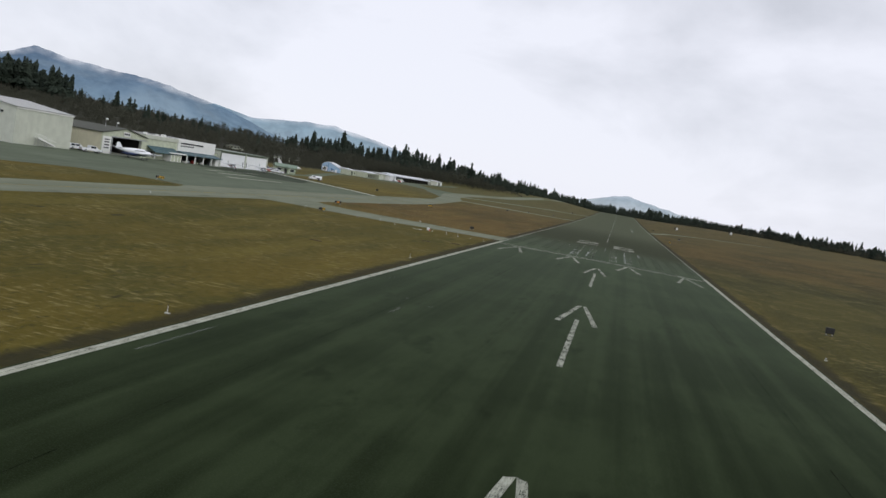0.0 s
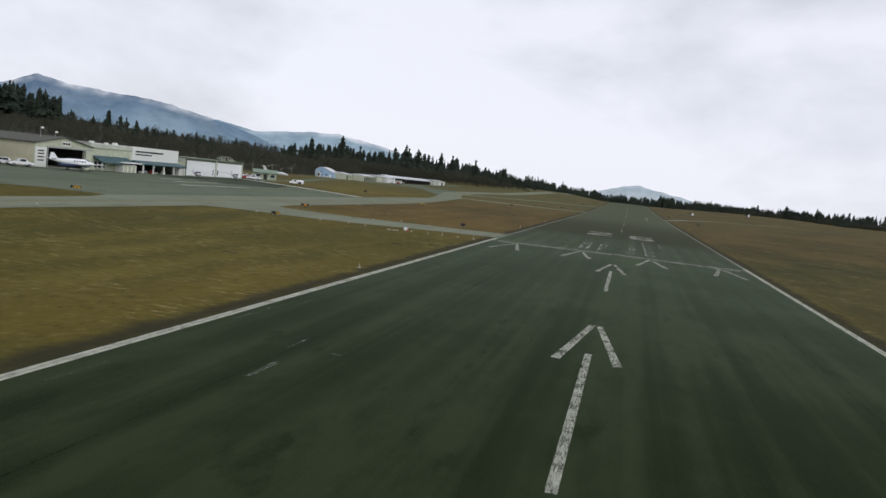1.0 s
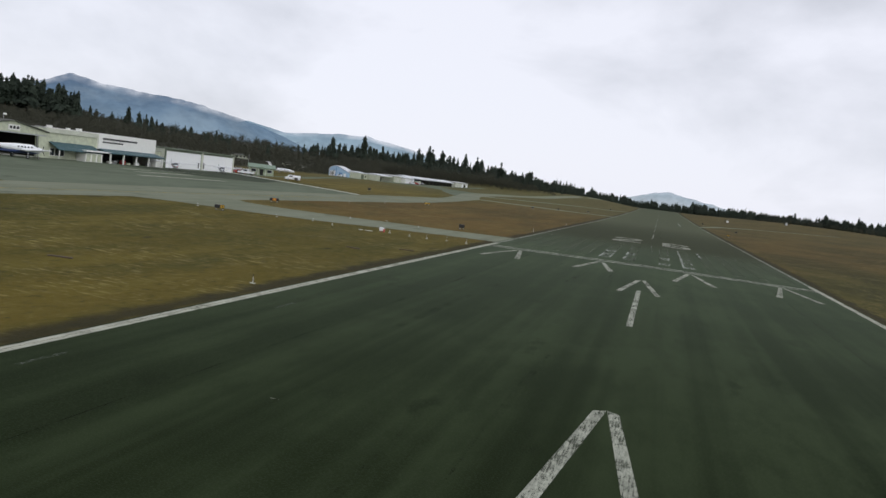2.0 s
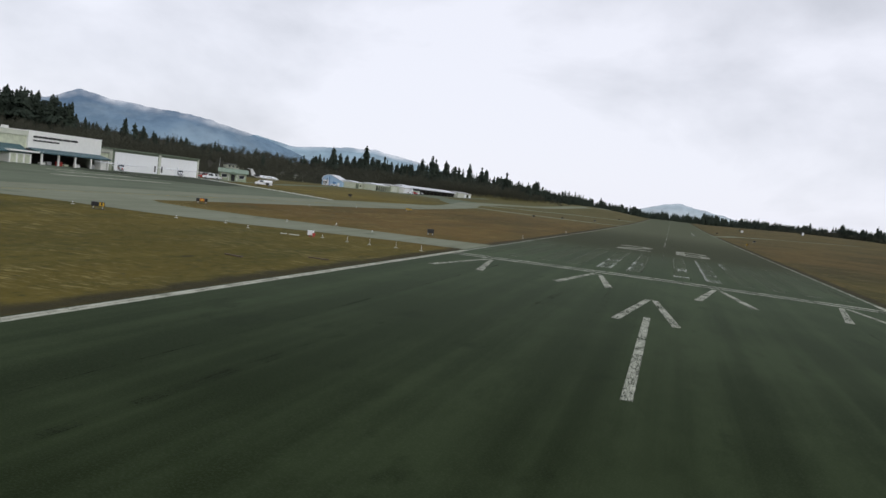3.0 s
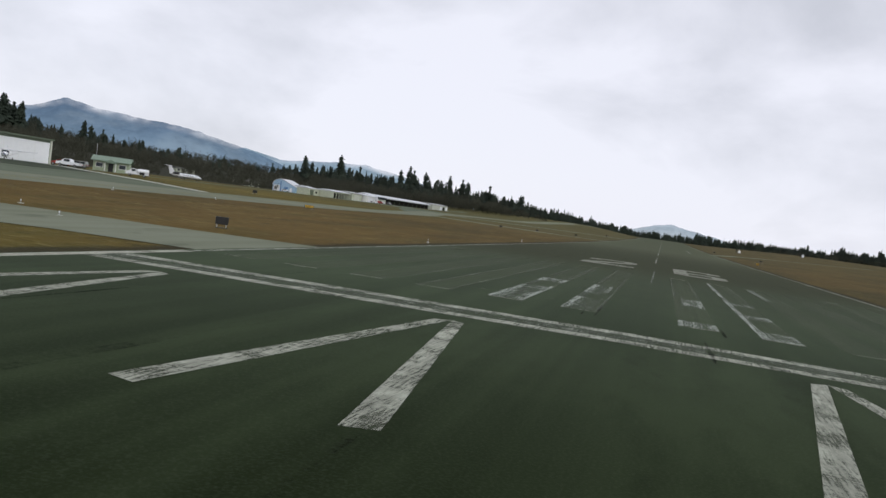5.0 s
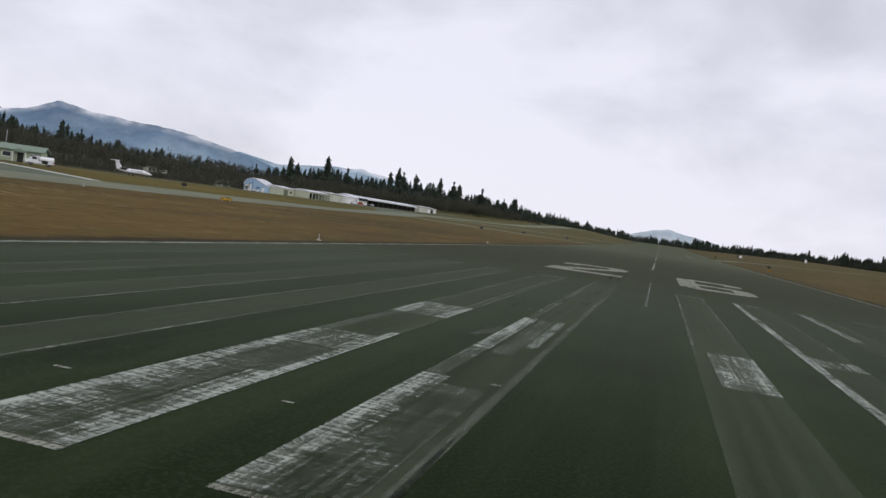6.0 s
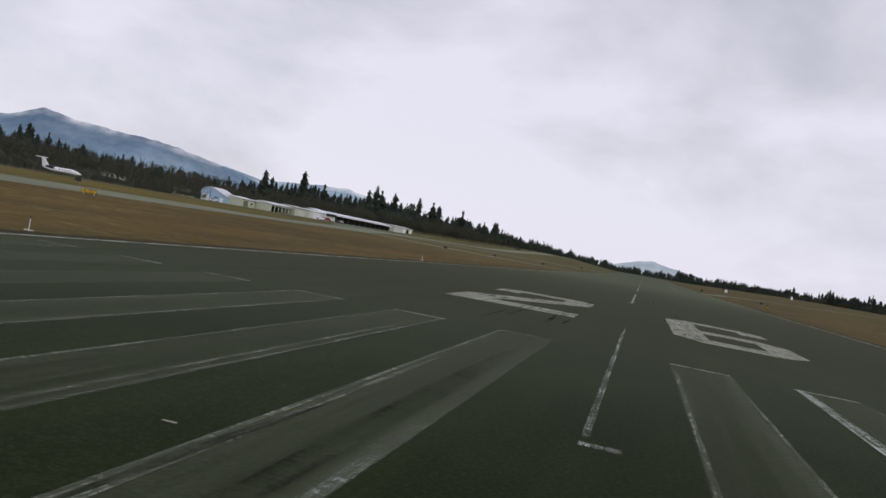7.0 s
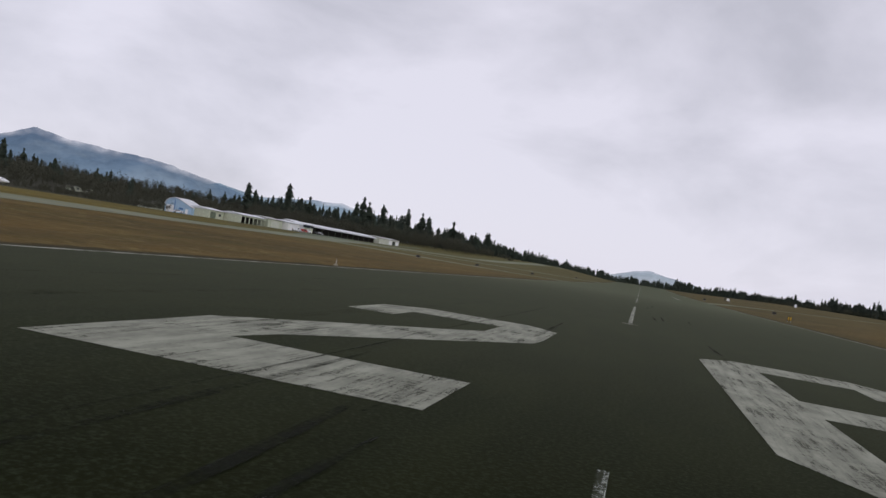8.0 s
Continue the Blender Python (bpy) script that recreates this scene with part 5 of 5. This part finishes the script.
# ---- vehicles ----
def vehicle(name, x, y, turn, length, width, roofline, paint, label, category):
    """A road vehicle from its side outline, (x, z) pairs from tail to nose."""
    ob = site(name, x, y, label, category, turn)
    bm = prism(roofline, "y", -width / 2, width / 2)
    bmesh.ops.bevel(bm, geom=bm.edges[:], offset=0.07, segments=2, affect="EDGES")
    part("body", bm, paint, ob)
    for s in (1, -1):
        for xx in (-length * 0.30, length * 0.32):
            wheel(ob, xx, s * (width / 2 - 0.1), 0.36, 0.24)
    part("front_bumper", box(length / 2 - 0.02, length / 2 + 0.1, -width / 2 + 0.1, width / 2 - 0.1, 0.4, 0.62), BLACK, ob)
    part("rear_bumper", box(-length / 2 - 0.1, -length / 2 + 0.02, -width / 2 + 0.1, width / 2 - 0.1, 0.4, 0.62), BLACK, ob)
    for s in (1, -1):
        part("headlight", box(length / 2 - 0.04, length / 2 + 0.05, s * width * 0.36 - 0.16, s * width * 0.36 + 0.16, 0.72, 0.9), GLASS, ob)
        part("tail_light", box(-length / 2 - 0.05, -length / 2 + 0.04, s * width * 0.4 - 0.1, s * width * 0.4 + 0.1, 0.75, 1.0), RED, ob)
    return ob


def glaze(ob, width, spans, z0, z1):
    for a, b in spans:
        for s in (1, -1):
            part("side_window", box(a, b, s * (width / 2 + 0.005) - 0.015, s * (width / 2 + 0.005) + 0.015, z0, z1), GLASS, ob)


SUV = [(-2.3, 0.4), (2.3, 0.4), (2.3, 0.95), (1.3, 1.05), (0.75, 1.7), (-2.1, 1.75), (-2.3, 1.0)]
PICKUP = [(-2.7, 0.5), (2.7, 0.5), (2.7, 1.05), (1.5, 1.15), (0.95, 1.85), (-0.5, 1.85), (-0.65, 1.15), (-2.7, 1.12)]
CAR = [(-2.2, 0.35), (2.2, 0.35), (2.2, 0.8), (1.2, 0.92), (0.5, 1.4), (-1.0, 1.42), (-1.7, 0.95), (-2.2, 0.9)]


def suv(x, y, turn, paint, label):
    ob = vehicle("sport_utility_car", x, y, turn, 4.6, 1.85, SUV, paint, label, "car")
    glaze(ob, 1.85, ((-1.9, -0.8), (-0.7, 0.55)), 1.08, 1.6)
    return ob


def pickup(x, y, turn, paint, label):
    ob = vehicle("pickup_truck", x, y, turn, 5.4, 1.95, PICKUP, paint, label, "truck")
    glaze(ob, 1.95, ((-0.4, 0.9),), 1.2, 1.72)
    part("load_bed", box(-2.55, -0.75, -0.8, 0.8, 1.13, 1.16), BLACK, ob)
    return ob


def saloon(x, y, turn, paint, label):
    ob = vehicle("parked_car", x, y, turn, 4.4, 1.75, CAR, paint, label, "car")
    glaze(ob, 1.75, ((-1.2, -0.3), (-0.2, 0.6)), 0.96, 1.32)
    return ob


suv(-141.0, 15.9, 70, WHITE_PAINT, "white sport utility car parked beside a hangar")
saloon(-146.0, 15.0, 60, STEEL, "silver car parked by the big hangar")
pickup(-136.0, 15.4, 60, WHITE_PAINT, "white pickup parked by the big hangar")
pickup(-132.4, 124.8, 200, WHITE_PAINT, "white pickup parked at the hangar corner")
saloon(-136.0, 126.0, 215, RED, "red car parked at the hangar corner")
suv(-140.5, 137.0, 200, STEEL, "silver sport utility car parked near the office")
saloon(-144.0, 141.0, 190, BLUE_STRIPE, "dark car parked by the office")
suv(-147.5, 143.6, 205, STEEL, "silver sport utility car by the office")
pickup(-170.5, 424.5, 75, WHITE_PAINT, "white pickup in front of the far hangars")
suv(-169.6, 432.0, 80, RED, "red and white car by the far hangars")
pickup(-170.0, 437.0, 85, WHITE_PAINT, "white pickup by the lookout cabin")
saloon(-201.5, 367.5, 20, WHITE_PAINT, "white car by the blue hangar")
saloon(-176.5, 463.0, 90, BLACK, "black car under the shade hangar")
saloon(-176.8, 470.0, 90, STEEL, "grey car under the shade hangar")

fuel = vehicle("fuel_truck", -118.3, 130.6, 212, 6.0, 2.1, [(-3.0, 0.55), (3.0, 0.55), (3.0, 1.25), (2.0, 1.4), (1.55, 2.15), (0.3, 2.15), (0.25, 0.9), (-3.0, 0.9)], WHITE_PAINT, "white fuel truck with a tank at the apron's edge", "fuel truck")
glaze(fuel, 2.1, ((0.45, 1.45),), 1.4, 2.0)
part("tank", loft([ring(a, 1.5, w, w * 0.68, 14) for a, w in ((-2.95, 0.75), (-2.8, 0.98), (-0.1, 0.98), (0.1, 0.75))]), WHITE_PAINT, fuel, "white rounded tank")
part("pump_cabinet", box(-1.9, -0.6, -1.06, 1.06, 0.6, 1.3), BLACK, fuel)

fuel.matrix_basis = fuel.matrix_basis @ Matrix.Diagonal((0.85, 0.85, 0.85, 1))

# ---- airfield signs, markers and lights ----
def taxi_sign(x, y, turn, faces, label, h=0.62):
    """A box sign on two legs; faces lists (width, face material, mark material)."""
    ob = site("taxiway_sign", x, y, label, "airfield sign", turn)
    faces = [(0.66 * w, face, ink) for w, face, ink in faces]
    h *= 0.78
    total = sum(f[0] for f in faces)
    y0 = -total / 2
    part("sign_base", box(-0.22, 0.22, -total / 2, total / 2, -0.1, 0.03), DARK_ROOF, ob)
    for s in (-0.35, 0.35):
        part("leg", box(-0.04, 0.04, s * total - 0.04, s * total + 0.04, 0.06, 0.3), STEEL, ob)
    for w, face, ink in faces:
        case = part("sign_case", box(-0.14, 0.14, y0, y0 + w, 0.28, 0.28 + h, 0.02), BLACK, ob)
        if face is not None:
            part("sign_face", box(-0.16, -0.142, y0 + 0.05, y0 + w - 0.05, 0.33, 0.23 + h), face, case)
            n = max(1, int(w / 0.4)) if ink else 0
            for k in range(n):
                c = y0 + w * (k + 0.5) / n
                part("sign_mark", box(-0.175, -0.162, c - 0.1, c + 0.1, 0.40, 0.17 + h), ink, case)
        y0 += w + 0.03
    return ob


taxi_sign(-58.5, -12.3, 125, [(0.9, YELLOW, BLACK), (1.1, None, BLACK)], "black and yellow taxiway sign on the grass")
taxi_sign(-67.0, 20.2, 125, [(0.6, None, BLACK), (1.1, ORANGE, YELLOW), (0.7, None, BLACK)], "orange and black taxiway sign on the grass")
taxi_sign(-33.5, 29.2, 125, [(1.55, None, BLACK)], "dark runway sign seen from behind", 0.8)
fbo_sign = taxi_sign(-65.0, 111.5, 125, [(2.6, YELLOW, None)], "yellow taxiway sign with black letters and an arrow")
letters = bpy.data.curves.new("letters", "FONT")
letters.body, letters.size, letters.extrude, letters.align_x, letters.align_y = "FBO", 0.46, 0.006, "CENTER", "CENTER"
written = bpy.data.objects.new("letters", letters)
words = new("sign_letters", bpy.data.meshes.new_from_object(written))
words.data.materials.append(BLACK)
words.parent = fbo_sign
words.matrix_basis = Matrix(((0, 0, -1, -0.168), (-1, 0, 0, -0.22), (0, 1, 0, 0.52), (0, 0, 0, 1)))
bpy.data.objects.remove(written)
part("sign_arrow", prism([(0.72, 0.52), (0.45, 0.66), (0.45, 0.56), (0.3, 0.56), (0.3, 0.48), (0.45, 0.48), (0.45, 0.38)], "x", -0.174, -0.162), BLACK, fbo_sign)
taxi_sign(-97.5, 148.5, 125, [(1.6, None, BLACK)], "dark taxiway sign seen from behind", 0.9)
taxi_sign(-89.5, -24.4, 125, [(2.0, YELLOW, BLACK), (0.5, None, BLACK)], "yellow and black taxiway sign on a grass island")
taxi_sign(-56.0, 253.0, 125, [(1.6, None, BLACK)], "small dark taxiway sign", 0.8)
taxi_sign(-50.0, 300.0, 125, [(1.5, None, BLACK)], "small dark taxiway sign", 0.8)
taxi_sign(-38.5, 345.0, 125, [(1.6, None, BLACK)], "small dark taxiway sign", 0.8)
taxi_sign(-37.5, 535.0, 125, [(1.9, None, BLACK)], "small dark taxiway sign", 0.9)
taxi_sign(31.8, -57.0, 98, [(1.7, None, BLACK)], "dark runway sign on the grass beside the runway", 1.05)
taxi_sign(27.5, 215.0, 95, [(1.3, BLACK, YELLOW)], "small black sign with a yellow mark", 1.0)
taxi_sign(28.5, 430.0, 95, [(1.6, None, BLACK)], "small dark runway sign", 0.9)
taxi_sign(38.0, 300.0, 95, [(1.6, None, BLACK)], "small dark runway sign", 0.8)


def stake(x, y, label="white plastic marker stake with a black top", h=0.75):
    ob = site("marker_stake", x, y, label, "marker", 0, None, "marker stakes along the taxiway")
    part("foot", box(-0.17, 0.17, -0.10, 0.10, -0.02, 0.03), CONCRETE, ob)
    part("stem", tube((0, 0, 0.05), (0, 0, h * 0.8), 0.014, 0.012), WHITE_PAINT, ob)
    part("cap", tube((0, 0, h * 0.8), (0, 0, h), 0.024, 0.02), BLACK, ob)


for x, y in ((-32.9, -3.7), (-30.4, -3.4), (-27.7, -2.3), (-24.9, -1.9)):
    stake(x, y)
for x, y in ((-24.7, 58.2), (-24.8, 120.0), (-24.9, -63.0), (-24.8, -124.0)):
    stake(x, y, "white runway edge light on a thin stem", 0.62)
for x, y in ((-36.1, -3.2), (-37.8, 16.3), (-52.0, -7.5), (-62.5, -11.5), (-45.0, 20.5), (-73.5, -52.0), (-68.5, 60.0), (-68.3, 84.0), (-47.9, -4.0), (-44.1, -5.6), (-48.6, 12.3), (25.4, -82.0)):
    lamp = site("edge_light", x, y, "small pale taxiway edge light on a concrete pad", "airfield light", 0, None, "edge lights")
    part("pad", box(-0.15, 0.15, -0.15, 0.15, -0.03, 0.03), CONCRETE, lamp)
    part("stem", tube((0, 0, 0.04), (0, 0, 0.20), 0.03), STEEL, lamp)
    part("lens", tube((0, 0, 0.20), (0, 0, 0.30), 0.045, 0.03), WHITE_PAINT, lamp)
papi = site("light_box", -36.6, -5.0, "white and red approach light box on legs", "airfield light")
part("case", box(-0.40, 0.18, -0.25, 0.25, 0.22, 0.72, 0.03), WHITE_PAINT, papi)
part("red_side", box(0.19, 0.34, -0.2, 0.2, 0.12, 0.50), RED, papi)
for a in (-0.22, 0.2):
    part("leg", tube((a, 0, 0), (a, 0, 0.23), 0.04), RED, papi)
for x, y, turn in ((-26.5, -24.5, 8), (-30.5, -31.0, -12), (-38.0, -66.0, 15)):
    board = site("timber_board", x, y, "dark weathered board lying in the grass", "board", turn)
    part("plank", box(-0.85, 0.85, -0.11, 0.11, -0.02, 0.07, 0.012), BARK, board)
for x, y, w, n in ((-39.7, -5.5, 0.7, 0.5), (-38.6, -5.2, 1.1, 0.5)):
    slab = site("light_pad", x, y, "bare concrete pad lying flush in the grass", "concrete pad", 20)
    part("slab", box(-w / 2, w / 2, -n / 2, n / 2, -0.05, 0.03), CONCRETE, slab)
for x, y, h in ((132, 800, 3.0), (60, 640, 2.0)):
    hut = site("equipment_shelter", x, y, "small white equipment shelter with a dark mast", "shelter")
    part("body", prism([(-0.9, 0), (0.9, 0), (0.8, h * 0.7), (0, h), (-0.8, h * 0.7)], "y", -1.0, 1.0), WHITE_PAINT, hut)
    part("mast", tube((-2.2, 0, 0), (-2.2, 0, h * 1.3), 0.35, 0.25), BLACK, hut)

# the apron's pale concrete edge and faded lines
draped_poly("apron_edge", [(-84.2, 104.2), (-120, 112.2), (-137, 122.2), (-137, 125.6), (-120, 115.8), (-84.2, 107.2)], 0.045, CONCRETE, apron)
for outline in ([(-112.2, 40), (-111, 40), (-111, 62), (-112.2, 62)], [(-104.2, 30), (-103.0, 30), (-100.4, 60), (-101.6, 60)], [(-118.4, 44), (-117.4, 44), (-117.4, 54), (-118.4, 54)], [(-121, 62), (-120.4, 62), (-118, 80), (-118.6, 80)]):
    draped_poly("apron_line", outline, 0.040, EDGE_PAINT, apron)
draped_poly("dark_patch", [(-131, 58), (-110, 66), (-104, 84), (-112, 112), (-131, 118)], 0.036, DARK_APRON, apron)
for pts in ([(-76.1, -330), (-75.9, -330), (-75.9, 180), (-76.1, 180)],):
    draped_poly("taxi_centre_line", pts, 0.040, YELLOW_LINE, taxi)

# tyre marks and crack seals on the runway
def tyre_mark(x, y, w, n, d, rubber=RUBBER):
    """A scuff that starts and ends in a point and bends a little."""
    rows_ = [(0.0, 0.06), (0.12, 0.7), (0.4, 1.0), (0.7, 0.8), (0.92, 0.4), (1.0, 0.05)]
    left = [(x + d * f * f + w / 2 - w * k / 2, y + n * f) for f, k in rows_]
    right = [(x + d * f * f + w / 2 + w * k / 2, y + n * f) for f, k in rows_]
    mark("tyre_mark", right + left[::-1], rubber, 0.056)


rng = random.Random(5)
for k in range(26):
    x = rng.choice((-4.2, -2.3, -1.9, 1.6, 2.2, 3.6, 5.2)) + rng.uniform(-0.5, 0.5)
    y = rng.uniform(-12, 330)
    w, n = rng.uniform(0.12, 0.28), rng.uniform(3, 11)
    d = rng.uniform(-0.15, 0.15)
    tyre_mark(x, y, w * 0.7, n, d)
for x, y, w, n, d in ((-2.9, 60.5, 0.2, 7.6, -0.28), (-2.3, 62.0, 0.16, 3.4, 0.06), (-2.4, 7.0, 0.12, 3.6, -0.1), (-1.85, 7.2, 0.12, 5.4, -0.05), (-4.6, 31.0, 0.15, 3.0, 0.1), (-3.4, 35.0, 0.15, 5.0, 0.15)):
    tyre_mark(x, y, w, n, d)
for x, y, w, n, d in ((-12.5, -75.0, 0.5, 34.0, 0.6), (-6.0, -115.0, 0.5, 30.0, -0.5), (-4.0, -90.0, 0.4, 24.0, 0.3), (-7.5, -48.0, 0.6, 30.0, 1.2), (-3.2, -40.0, 0.5, 26.0, -0.7), (-10.5, -30.0, 0.5, 24.0, 0.9), (-2.6, 34.0, 0.5, 22.0, 0.2), (-8.2, 60.0, 0.6, 40.0, 0.5), (-12.0, 58.0, 0.7, 46.0, -0.4)):
    tyre_mark(x, y, w, n, d, OLD_RUBBER)
for x, y0, n, d in ((-4.86, 58.0, 16.0, 0.04), (-4.84, 74.0, 3.4, -0.16), (-4.9, 78.0, 26.0, 0.1), (-2.75, 66.4, 2.0, 0.05)):
    mark("joint_seal", [(x, y0), (x + 0.06, y0), (x + 0.055 + d, y0 + n), (x + d, y0 + n)], RUBBER, 0.058)
for x, y0, y1 in ((-15.2, -160, 90), (15.2, -160, 90)):
    y = y0
    while y < y1:
        n = rng.uniform(6, 16)
        mark("joint_seal", [(x, y), (x + 0.03, y), (x + 0.04 + rng.uniform(-0.02, 0.04), y + n), (x + rng.uniform(-0.04, 0.0), y + n)], RUBBER, 0.0462)
        y += n + rng.uniform(0, 5)
